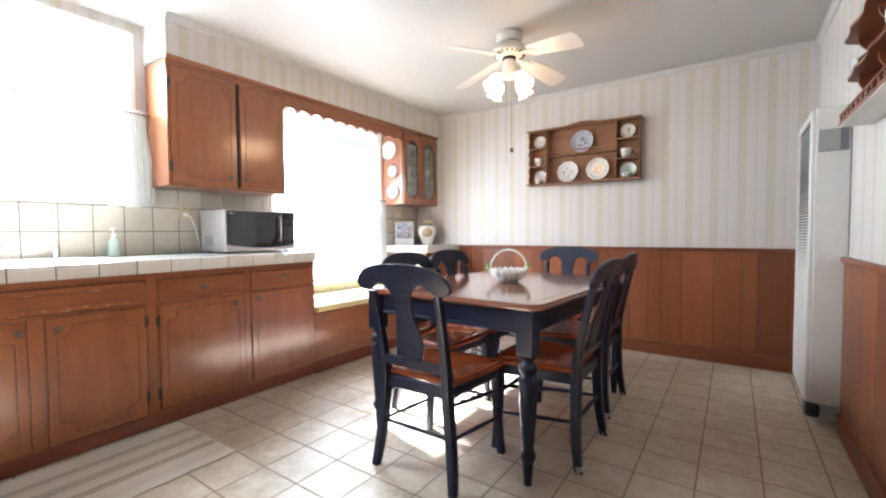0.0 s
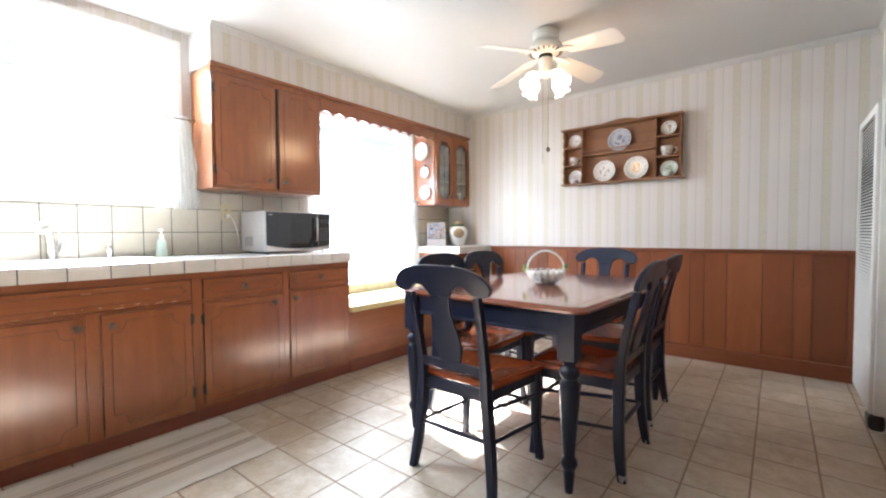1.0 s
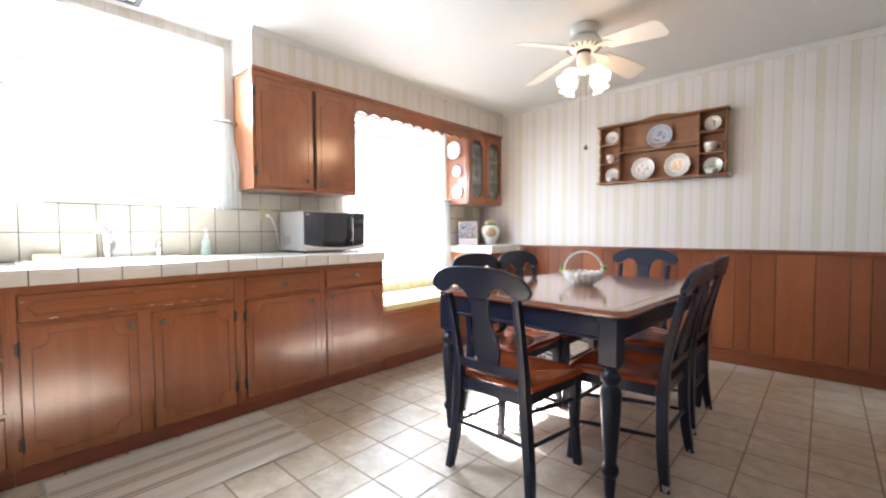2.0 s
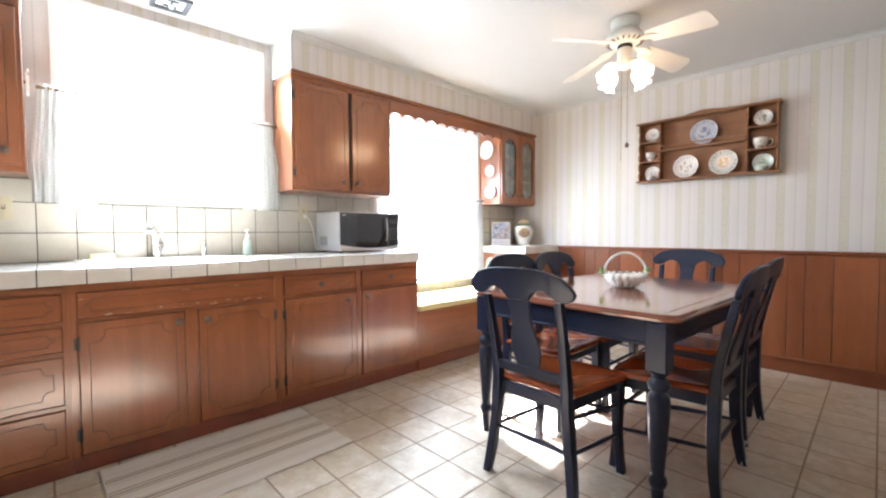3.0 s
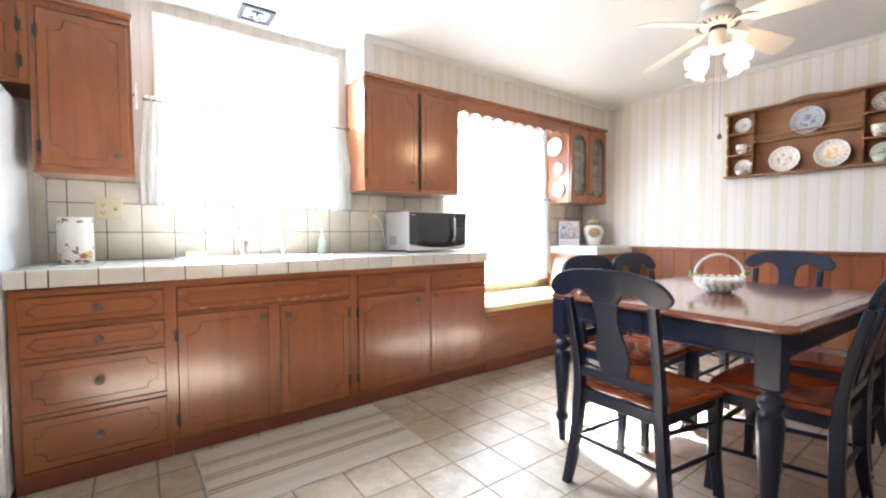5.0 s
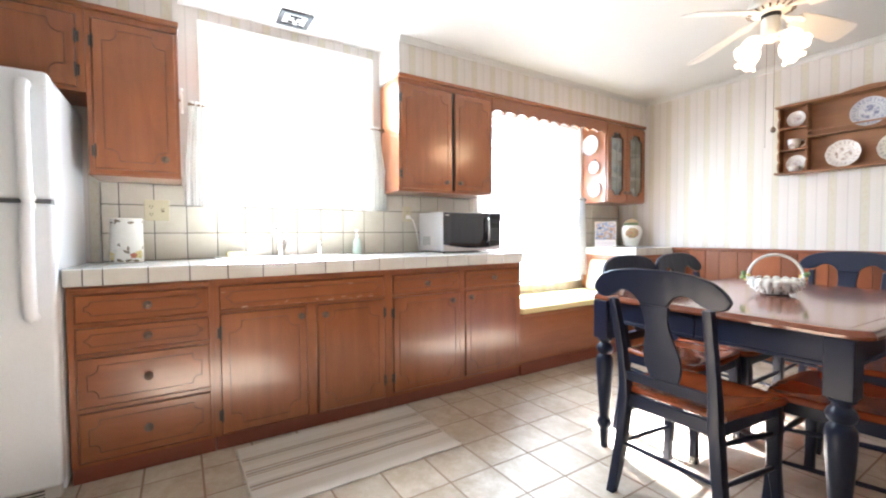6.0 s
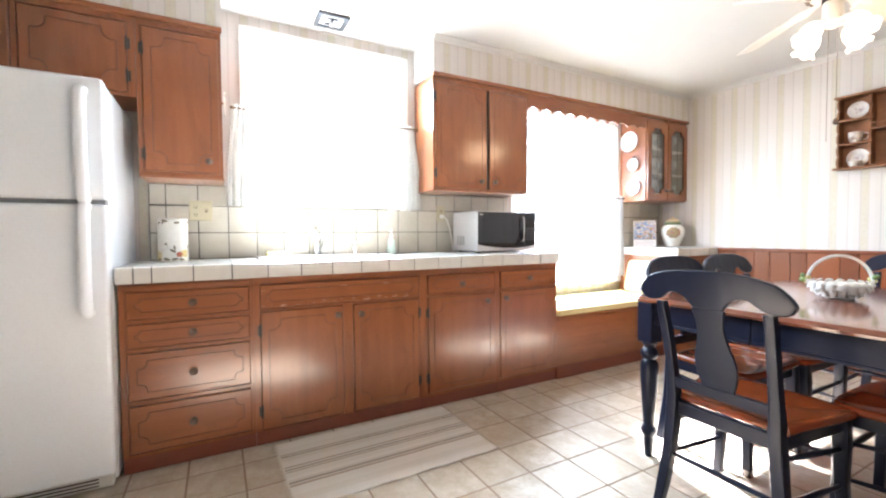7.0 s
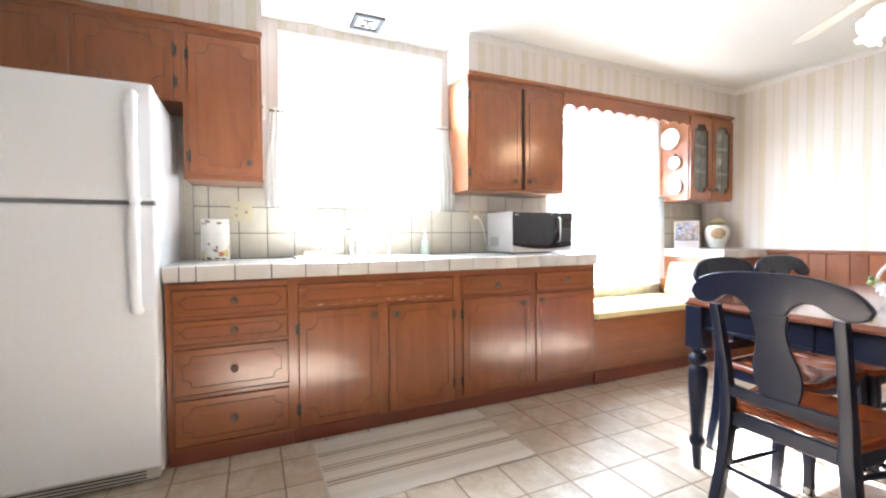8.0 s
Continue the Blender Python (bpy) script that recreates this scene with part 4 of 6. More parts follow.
chair = chair_at(pose(-1.042, 1.570, 0, 0, 0, -0.5))
side_chair = copy_thing(chair, pose(-0.678, 2.018, 0, 0, 0, 90))
far_chair = copy_thing(chair, pose(-0.712, 2.670, 0, 0, 0, 90))
left_chair = copy_thing(chair, pose(-1.378, 2.078, 0, 0, 0, -90))
copy_thing(chair, pose(-1.350, 2.547, 0, 0, 0, -90))
copy_thing(chair, pose(-1.070, 3.240, 0, 0, 0, 180))
for c, y, x in ((side_chair, -0.228, 0.217), (far_chair, -0.228, 0.217), (left_chair, 0.192, 0.221)):
    for s in (-1, 1):
        foot_cap(c, s * x, y)

# ---- rug ----


def rug_cloth():
    n = Nodes("rug_cotton")
    s = n.add("SeparateXYZ")
    n.link(n.c, s.inputs[0])
    u = n.math("DIVIDE", n.math("ADD", s.outputs[0], 0.30), 0.60)
    cream, soft, sand, brown, dark = (0.64, 0.605, 0.55), (0.585, 0.55, 0.49), (0.525, 0.48, 0.41), (0.33, 0.255, 0.19), (0.20, 0.155, 0.125)
    r = n.add("ValToRGB")
    n.link(u, r.inputs[0])
    r.color_ramp.interpolation = "CONSTANT"
    stops = [(0.0, cream), (0.12, soft), (0.212, brown), (0.236, cream), (0.250, dark), (0.268, sand), (0.33, soft), (0.420, brown), (0.442, cream), (0.458, dark), (0.477, sand), (0.50, brown), (0.515, soft), (0.58, cream), (0.62, sand), (0.652, dark), (0.671, sand), (0.690, brown), (0.711, cream), (0.82, soft), (0.90, cream)]
    els = r.color_ramp.elements
    while len(els) < len(stops):
        els.new(0.5)
    for e, (p, c) in zip(els, stops):
        e.position, e.color = p, (*c, 1)
    a = n.noise(n.mapped((1, 0.25, 1), False), 220.0, 3)
    b = n.noise(n.mapped((1, 1, 1), False), 9.0, 4)
    col = n.mix(n.math("MULTIPLY", a, 0.20), r.outputs[0], (0.46, 0.41, 0.34))
    col = n.mix(n.math("MULTIPLY", b, 0.18), col, (0.66, 0.62, 0.55))
    n.bump(a, 0.5, 0.002)
    return n.set(Base_Color=col, Roughness=0.95)


# rug: a slightly wavy woven sheet
r = random.Random(11)
bm = bmesh.new()
nx, ny = 16, 26
top = []
for i in range(nx + 1):
    row = []
    for j in range(ny + 1):
        x, y = -0.295 + 0.59 * i / nx, -0.487 + 0.974 * j / ny
        edge = 0.004 * math.sin(j * 1.1) * (i in (0, nx)) + 0.0
        z = 0.006 + 0.0022 * noise.noise(Vector((x * 7, y * 7, 1)))
        row.append(bm.verts.new((x + edge, y + 0.003 * math.sin(i * 1.7) * (j in (0, ny)), z)))
    top.append(row)
for i in range(nx):
    for j in range(ny):
        bm.faces.new((top[i][j], top[i + 1][j], top[i + 1][j + 1], top[i][j + 1]))
ext = bmesh.ops.extrude_face_region(bm, geom=bm.faces[:])
for v in ext["geom"]:
    if isinstance(v, bmesh.types.BMVert):
        v.co.z = 0.0
rug_th = thing("rug", pose(-2.208, 0.532, 0, 0, 0, 0.8), "flat woven cotton runner in cream with brown stripes", "rug")
part("weave", bm, rug_cloth(), rug_th)
FRINGE = plain("fringe_cotton", (0.58, 0.54, 0.47), 0.95)
for s in (-1, 1):
    fringe = boxes((-0.29, 0.29, min(s * 0.484, s * 0.489), max(s * 0.484, s * 0.489), 0.001, 0.0065))
    for k in range(58):
        x = -0.29 + 0.58 * k / 57
        tube(fringe, [(x, s * 0.486, 0.004), (x + r.uniform(-0.004, 0.004), s * (0.497 + r.uniform(0, 0.005)), 0.002)], 0.0016, 4)
    part("fringe", fringe, FRINGE, rug_th, "short cream fringe")


# ---- ceiling fan ----
FANX, FANY = -1.200, 2.640
FANW = plain("fan_enamel", (0.66, 0.64, 0.58), 0.30, vary=0.03)
BLADE = plain("fan_blade", (0.62, 0.60, 0.56), 0.38, vary=0.03)
fan = thing("ceiling_fan", pose(FANX, FANY, 0), "off-white ceiling fan with four lit tulip glass shades", "fan")
part("canopy", lathe(bmesh.new(), [(0.080, ZC - 0.001), (0.087, ZC - 0.006), (0.088, ZC - 0.045), (0.082, ZC - 0.062), (0.060, ZC - 0.068), (0.048, ZC - 0.075)], 32), FANW, fan)
part("motor", lathe(bmesh.new(), [(0.048, 2.388), (0.075, 2.385), (0.100, 2.372), (0.113, 2.352), (0.116, 2.332), (0.110, 2.318), (0.085, 2.308), (0.07, 2.300), (0.0, 2.300)], 40), FANW, fan)
slots = bmesh.new()
for k in range(20):
    a = 2 * math.pi * k / 20
    c, s = math.cos(a), math.sin(a)
    tube(slots, [(0.090 * c, 0.090 * s, 2.3085), (0.113 * c, 0.113 * s, 2.3155)], 0.005, 6)
part("vent_slots", slots, BRASS, fan, "dark vent slots under the motor")
# solid near-black collar; the shade under the motor is in its colour
part("neck", lathe(bmesh.new(), [(0.046, 2.299), (0.046, 2.279)], 24), DARK, fan, "dark collar coloured as the shaded gap under the motor")
part("switch_housing", lathe(bmesh.new(), [(0.034, 2.302), (0.034, 2.285), (0.042, 2.275), (0.044, 2.215), (0.042, 2.180), (0.034, 2.158), (0.018, 2.146), (0.0, 2.144)], 28), FANW, fan)
for ang in (-13, 70, 160, 250):
    m = pose(0, 0, 0, 0, 0, ang)
    iron = bmesh.new()
    out = smoothline([(0.075, 0.012), (0.12, 0.018), (0.16, 0.038), (0.20, 0.030), (0.225, 0.0), (0.20, -0.030), (0.16, -0.038), (0.12, -0.018), (0.075, -0.012)], 4)
    slab(iron, out, lambda u, v, w: (u, v, 2.304 - 0.13 * (u - 0.075) - w), 0.004)
    part("blade_iron", iron, FANW, fan, at=m)
    out = [(0.165, 0.05), (0.165, -0.05)] + [(0.35, -0.066), (0.50, -0.072)] + arc(0.505, -0.032, 0.04, -90, 0, 5) + arc(0.505, 0.032, 0.04, 0, 90, 5) + [(0.50, 0.072), (0.35, 0.066)]
    bl = slab(bmesh.new(), out, lambda u, v, w: (u, v * 0.978, 2.302 - 0.13 * (u - 0.075) - 0.30 * v + w), 0.006, 0.0015)
    part("blade", bl, BLADE, fan, "off-white fan blade", at=m)
SHADE = glow("lit_frosted_glass", (1.0, 0.85, 0.66), 0.05)
for k in range(4):
    a = 68 + 90 * k
    c, s = math.cos(radians(a)), math.sin(radians(a))
    part("lamp_arm", tube(bmesh.new(), smoothline([(0.03 * c, 0.03 * s, 2.175), (0.080 * c, 0.080 * s, 2.172), (0.100 * c, 0.100 * s, 2.150)], 5), 0.010, 8), FANW, fan)
    prof = [(0.019, 0.0), (0.028, -0.007), (0.038, -0.026), (0.043, -0.050), (0.040, -0.072), (0.038, -0.086), (0.043, -0.100), (0.054, -0.114)]
    sh = bmesh.new()
    lathe(sh, prof, 24)
    bmesh.ops.delete(sh, geom=[f for f in sh.faces if len(f.verts) > 4], context="FACES")
    for v in sh.verts:
        if v.co.z < -0.108:
            v.co.z += 0.006 * math.cos(6 * math.atan2(v.co.y, v.co.x))
    bmesh.ops.solidify(sh, geom=sh.faces[:], thickness=0.003)
    part("shade", sh, SHADE, fan, "glowing frosted tulip glass shade", at=pose(0.094 * c, 0.094 * s, 2.156) @ pose(0, 0, 0, 0, 0, a) @ pose(0, 0, 0, 0, -38, 0) @ Matrix.Diagonal((1.03, 1.03, 1.0, 1)))
CHAIN = plain("chain_metal", (0.16, 0.13, 0.10), 0.4, 0.3)
for (dx, dy), zb, fob in (((0.028, -0.02), 1.655, 1), ((-0.006, -0.03), 1.565, 0)):
    ch = tube(bmesh.new(), [(dx, dy, 2.17), (dx, dy, zb)], 0.0013, 5)
    p = part("pull_chain", ch, CHAIN, fan, "thin pull chain")
    part("fob", lathe(bmesh.new(), [(0.0, zb + 0.02), (0.005, zb + 0.016), (0.014, zb), (0.011, zb - 0.013), (0.0, zb - 0.018)] if fob else [(0.0, zb + 0.004), (0.003, zb), (0.0, zb - 0.006)], 10, (dx, dy, 0)), BRASS, p)
for k in range(4):
    a = radians(68 + 90 * k)
    lamp("fan_bulb", "POINT", pose(FANX + 0.145 * math.cos(a), FANY + 0.145 * math.sin(a), 2.06), 0.10, (1.0, 0.66, 0.40), 0.09)

# ---- recessed ceiling fixture over the sink ----
fx0 = thing("ceiling_light", pose(-2.945, 0.470, ZC), "square grey metal recessed ceiling fixture over the sink", "light fixture")
part("frame", slab(bmesh.new(), [(-0.095, -0.095), (0.095, -0.095), (0.095, 0.095), (-0.095, 0.095)], lambda u, v, w: (u, v, -0.002 - w), 0.012, 0.002, holes=[[(-0.07, -0.07), (0.07, -0.07), (0.07, 0.07), (-0.07, 0.07)]]), FIXTURE, fx0)
part("backing", boxes((-0.07, 0.07, -0.07, 0.07, -0.004, -0.001)), STEEL, fx0, "grey metal reflector")
part("bracket", boxes((-0.040, -0.034, -0.035, 0.035, -0.014, -0.004), (0.034, 0.040, -0.035, 0.035, -0.014, -0.004), (-0.034, 0.034, -0.006, 0.006, -0.018, -0.012), bevel=0.001), FIXTURE, fx0, "grey lamp bracket")
part("bulb", lathe(bmesh.new(), [(0.0, -0.040), (0.012, -0.037), (0.016, -0.028), (0.012, -0.018), (0.009, -0.004)], 16), PORC, fx0, "white bulb")

# ---- wall heater ----
hx0, hy0, hy1, hz = XE - 0.148, 2.930, 3.52, 1.735
ht = thing("wall_heater", pose(XE, hy0, 0), "tall white wall heater with louvred front grille", "heater")
part("case", box(bmesh.new(), hx0 + 0.006, XE - 0.003, hy0, hy1, 0.142, hz, 0.006), HEATER, ht, inworld=True)
fr = bmesh.new()
for r4 in ((hy0 + 0.004, hy0 + 0.067, 0.146, hz - 0.01), (hy1 - 0.03, hy1 - 0.004, 0.146, hz - 0.01), (hy0 + 0.067, hy1 - 0.03, 0.146, 0.46), (hy0 + 0.067, hy1 - 0.03, hz - 0.05, hz - 0.01)):
    box(fr, hx0 - 0.012, hx0 + 0.006, *r4, bevel=0.003)
part("front_frame", fr, HEATER, ht, inworld=True)
# closed sheet behind the louvres, coloured near-black for the shade inside
part("grille_back", boxes((hx0 + 0.0, hx0 + 0.0055, hy0 + 0.067, hy1 - 0.03, 0.46, hz - 0.05)), DARK, ht, "near-black sheet standing for the shaded grille opening", inworld=True)
lv = finish(box(bmesh.new(), -0.012, 0.004, hy0 + 0.068, hy1 - 0.031, -0.0016, 0.0016), "louvre", HEATER)
for k in range(70):
    o = new("louvre", lv)
    o.parent = ht
    o.matrix_basis = world_of(ht).inverted() @ pose(hx0, 0, 0.470 + (hz - 0.525) * k / 70, 0, -38, 0)
part("side_vent", boxes((hx0 + 0.018, XE - 0.012, hy0 - 0.003, hy0 - 0.0005, 1.50, 1.615)), STRIP, ht, "grey mesh side vent", inworld=True)
for k in range(11):
    x = hx0 + 0.022 + k * 0.0075
    part("vent_bar", boxes((x, x + 0.0028, hy0 - 0.006, hy0 - 0.002, 1.502, 1.613)), HEATER, ht, inworld=True)
part("gas_valve", box(bmesh.new(), hx0 - 0.012, hx0 + 0.055, hy0 + 0.01, hy0 + 0.13, 0.052, 0.140, 0.024, 3), BLACKP, ht, "black control knob under the heater", inworld=True)
part("base_pan", boxes((hx0 + 0.05, XE - 0.004, hy0 + 0.16, hy1 - 0.01, 0.001, 0.140)), HEATER, ht, "grey base of the heater", inworld=True)


# ---- crockery ----
def crock(name, rim, motif, ground=(0.60, 0.585, 0.56), R=0.10, petals=22, line=True):
    """Glazed china by the distance from the axis (object y): a printed middle, a thin ring and a patterned rim."""
    n = Nodes(name)
    s = n.add("SeparateXYZ")
    n.link(n.c, s.inputs[0])
    d = n.math("DIVIDE", n.math("SQRT", n.math("ADD", n.math("POWER", s.outputs[0], 2.0), n.math("POWER", s.outputs[2], 2.0))), R)
    ang = n.math("ARCTAN2", s.outputs[0], s.outputs[2])
    a = n.noise(n.mapped((1, 1, 1)), 4.2 / R, 4, 0.65)
    b = n.noise(n.mapped((1, 1, 1)), 9.0 / R, 3, 0.6)
    wave = n.math("ADD", n.math("MULTIPLY", n.math("SINE", n.math("MULTIPLY", ang, float(petals))), 0.07), b)
    spots = n.math("MULTIPLY", n.ramp(a, (0.42, 0.0), (0.58, 0.9)), n.ramp(d, (0.44, 1.0), (0.54, 0.0)))
    band = n.math("MULTIPLY", n.ramp(wave, (0.44, 0.0), (0.60, 0.75)), n.math("MULTIPLY", n.ramp(d, (0.66, 0.0), (0.72, 1.0)), n.ramp(d, (0.90, 1.0), (0.95, 0.0))))
    col = n.mix(band, ground, rim)
    if line:
        ring = n.math("LESS_THAN", n.math("ABSOLUTE", n.math("SUBTRACT", d, 0.61)), 0.018)
        col = n.mix(n.math("MULTIPLY", ring, 0.6), col, rim)
    col = n.mix(spots, col, motif)
    return n.set(Base_Color=col, Roughness=0.15)


BLUE = crock("blue_transfer_china", (0.15, 0.17, 0.25), (0.12, 0.14, 0.23), (0.44, 0.45, 0.49), 0.104, 26)
BROWN = crock("brown_transfer_china", (0.34, 0.28, 0.25), (0.22, 0.15, 0.12), (0.62, 0.59, 0.56), 0.098, 20)
ORANGE = crock("flower_china", (0.26, 0.29, 0.27), (0.60, 0.32, 0.10), (0.62, 0.60, 0.55), 0.101, 18)
GREEN = crock("green_china", (0.34, 0.42, 0.38), (0.20, 0.28, 0.22), (0.58, 0.64, 0.58), 0.068, 14)
DARKFL = crock("dark_flower_china", (0.16, 0.12, 0.09), (0.14, 0.08, 0.05), (0.62, 0.60, 0.54), 0.060, 12)
GILT = crock("gilt_rim_china", (0.46, 0.40, 0.36), (0.34, 0.26, 0.27), (0.54, 0.53, 0.51), 0.062, 16)
SCENE = crock("blue_scene_china", (0.42, 0.50, 0.68), (0.07, 0.12, 0.30), (0.36, 0.40, 0.48), 0.074, 18, False)


def plate_mesh(r, mat_, name="plate", lobes=0, depth=1.0):
    bm = bmesh.new()
    h = 0.018 * depth
    lathe(bm, [(0.0, 0.003), (0.62 * r, 0.003), (0.70 * r, 0.008), (0.97 * r, h), (1.0 * r, h + 0.001), (1.0 * r, h - 0.002), (0.72 * r, 0.003), (0.5 * r, -0.001), (0.48 * r, -0.003), (0.0, -0.003)], 40, axis="y")
    if lobes:
        for v in bm.verts:
            d = math.hypot(v.co.x, v.co.z)
            if d > 0.8 * r:
                k = 1 + 0.025 * abs(math.cos(lobes / 2 * math.atan2(v.co.z, v.co.x)))
                v.co.x *= k
                v.co.z *= k
    for v in bm.verts:
        v.co.y = -v.co.y
    return finish(bm, name, mat_)


def plate(x, y, z, r, mat_, label, turn=0, lean=-8, lobes=0, group="china plates"):
    """A plate that stands up, its face towards -y before the turn. z: its centre."""
    ob = new("plate", plate_mesh(r, mat_, lobes=lobes))
    ob.matrix_basis = pose(x, y, z, 0, 0, turn) @ pose(0, 0, 0, lean, 0, 0)
    return tagged(ob, label, "plate", group)


def cup(x, y, z, r, h, mat_, turn, label):
    th = thing("cup", pose(x, y, z, 0, 0, turn), label, "cup", "china cups")
    bm = lathe(bmesh.new(), [(0.0, 0.0), (0.6 * r, 0.0), (0.72 * r, 0.1 * h), (0.95 * r, 0.5 * h), (1.0 * r, h), (0.94 * r, h), (0.88 * r, 0.5 * h), (0.62 * r, 0.12 * h), (0.0, 0.10 * h)], 24)
    part("bowl", bm, mat_, th)
    pts = smoothline([(0.93 * r, 0, 0.80 * h), (1.45 * r, 0, 0.82 * h), (1.6 * r, 0, 0.55 * h), (1.35 * r, 0, 0.28 * h), (0.9 * r, 0, 0.26 * h)], 5)
    part("handle", tube(bmesh.new(), pts, 0.0042, 8), mat_, th)
    return th


# ---- plate rack ----
rk = thing("plate_rack", pose(-1.10, YN, 1.55), "brown wooden wall plate rack with scalloped sides and shelves", "wall shelf")
RX0, RX1, RZ0, RZ1, RD = -1.615, -0.585, 1.562, 2.085, 0.105
W = dict(inworld=True)
part("back_panel", boxes((RX0, RX1, YN - 0.010, YN - 0.003, RZ0, RZ1)), RACKW, rk, **W)


def scallop(x, zt, zb, name):
    """An upright whose front edge swells between the shelves."""
    n = 60
    f = [(RD * (0.72 + 0.26 * abs(math.sin(math.pi * 6 * k / n)) ** 0.7), zb + (zt - zb) * k / n) for k in range(n + 1)]
    out = [(0.011, zb)] + f + [(0.011, zt)]
    part(name, slab(bmesh.new(), out, lambda u, v, w: (x - 0.006 + w, YN - u, v), 0.012), RACKW, rk, **W)


for x, nm in ((RX0 + 0.006, "side"), (RX1 - 0.006, "side"), (-1.430, "divider"), (-0.780, "divider")):
    scallop(x, RZ1 - 0.004, RZ0 + 0.004, nm)
part("bottom_board", box(bmesh.new(), RX0 - 0.016, RX1 + 0.016, YN - RD - 0.012, YN - 0.003, RZ0 - 0.012, RZ0 + 0.004, 0.004), RACKW, rk, **W)
part("top_board", box(bmesh.new(), RX0 - 0.016, RX1 + 0.016, YN - RD - 0.012, YN - 0.003, RZ1 - 0.004, RZ1 + 0.012, 0.004), RACKW, rk, **W)
cr = smoothline([(-1.42, RZ1 + 0.012), (-1.36, RZ1 + 0.022), (-1.31, RZ1 + 0.016), (-1.24, RZ1 + 0.040), (-1.10, RZ1 + 0.058), (-0.96, RZ1 + 0.040), (-0.89, RZ1 + 0.016), (-0.84, RZ1 + 0.022), (-0.78, RZ1 + 0.012)], 6)
part("crest", slab(bmesh.new(), cr, lambda u, v, w: (u, YN - 0.004 - w, v), 0.016), RACKW, rk, **W)
part("shelf", boxes((-1.424, -0.786, YN - RD + 0.008, YN - 0.010, 1.822, 1.834)), RACKW, rk, **W)
part("plate_rail", boxes((-1.424, -0.786, YN - RD + 0.006, YN - RD + 0.014, 1.862, 1.872)), RACKW, rk, **W)
for z in (1.735, 1.910):
    part("shelf", boxes((RX0 + 0.012, -1.436, YN - RD + 0.008, YN - 0.010, z, z + 0.011)), RACKW, rk, **W)
    part("shelf", boxes((-0.774, RX1 - 0.012, YN - RD + 0.008, YN - 0.010, z, z + 0.011)), RACKW, rk, **W)
PY = YN - 0.052
plate(-1.09, PY, 1.834 + 0.104, 0.104, BLUE, "blue and white transfer plate on the rack shelf")
plate(-1.225, PY, RZ0 + 0.004 + 0.098, 0.098, BROWN, "white plate with brown transfer scene on the rack", lobes=10)
plate(-0.945, PY, RZ0 + 0.004 + 0.101, 0.101, ORANGE, "white plate with orange flower centre on the rack", lobes=10)
plate(-1.505, PY, 1.921 + 0.060, 0.060, GILT, "small white saucer with gilt rim on the rack")
plate(-0.684, PY, 1.921 + 0.060, 0.060, DARKFL, "small dark flowered saucer on the rack")
plate(-1.503, PY + 0.01, RZ0 + 0.004 + 0.065, 0.065, GILT, "small pale saucer behind a cup on the rack")
plate(-0.680, PY + 0.01, RZ0 + 0.004 + 0.068, 0.068, GREEN, "green transfer saucer behind a cup on the rack")
cup(-1.520, PY + 0.0, 1.746, 0.042, 0.078, BROWN, 8, "small flowered china cup on the rack shelf")
cup(-0.700, PY + 0.0, 1.746, 0.048, 0.082, DARKFL, 8, "flowered china cup on the rack shelf")
cup(-1.512, PY - 0.022, RZ0 + 0.0045, 0.040, 0.042, GILT, 60, "low pale china cup before its saucer")
cup(-0.690, PY - 0.022, RZ0 + 0.0045, 0.044, 0.042, GREEN, 60, "low green china cup before its saucer")

# plates on the side of the corner cabinet
plate(-3.000, G0 - 0.008, 1.985, 0.098, GILT, "white plate hanging on the cabinet side", lean=0)
plate(-2.955, G0 - 0.006, 1.755, 0.062, GILT, "small white oval dish hanging on the cabinet side", lean=0)
plate(-2.952, G0 - 0.006, 1.535, 0.074, SCENE, "blue and white scenic plate hanging on the cabinet side", lean=0)
solid("plate_hook", lathe(bmesh.new(), [(0.0, -0.009), (0.010, -0.006), (0.012, 0.0), (0.009, 0.008), (0.0, 0.012)], 12, (-2.952, G0 - 0.012, 1.826)), BLACKP, "small dark ornament above the oval dish", "ornament")

# glassware behind the leaded doors
gl = bmesh.new()
lathe(gl, [(0.028, 0.0), (0.028, 0.002), (0.004, 0.006), (0.004, 0.06), (0.02, 0.075), (0.034, 0.10), (0.030, 0.145), (0.028, 0.145), (0.032, 0.10), (0.0, 0.07)], 16)
gl_me = finish(gl, "wine_glass", plain("cut_glass", (0.66, 0.69, 0.68), 0.10))
for z in (1.4217, 1.6745, 1.9145):
    for y in (G0 + 0.10, G0 + 0.20, G0 + 0.42, G0 + 0.53):
        for x in (UPF - 0.09, UPF - 0.20):
            o = new("wine_glass", gl_me)
            o.matrix_basis = pose(x, y, z)
            tagged(o, "clear stemmed glass on a cabinet shelf", "glass", "glasses in the corner cabinet")

# ---- things on the counters ----
mw = thing("microwave", pose(-2.752, 1.446, CTOP, 0, 0, 2), "silver countertop microwave with black glass door", "microwave")
MWW, MWH, MWD = 0.562, 0.296, 0.335
part("case", box(bmesh.new(), -MWD, -0.018, 0.0, MWW, 0.012, MWH + 0.010, 0.006), STEEL, mw)
out = [(0.002, 0.012), (MWW - 0.002, 0.012), (MWW - 0.002, MWH + 0.008), (0.002, MWH + 0.008)]
part("fascia", slab(bmesh.new(), out, lambda u, v, w: (-0.018 + w, u, v), 0.014, 0.003), STEEL, mw)
smile = lambda u: 0.032 + 0.030 * ((u - 0.31) / 0.304) ** 2
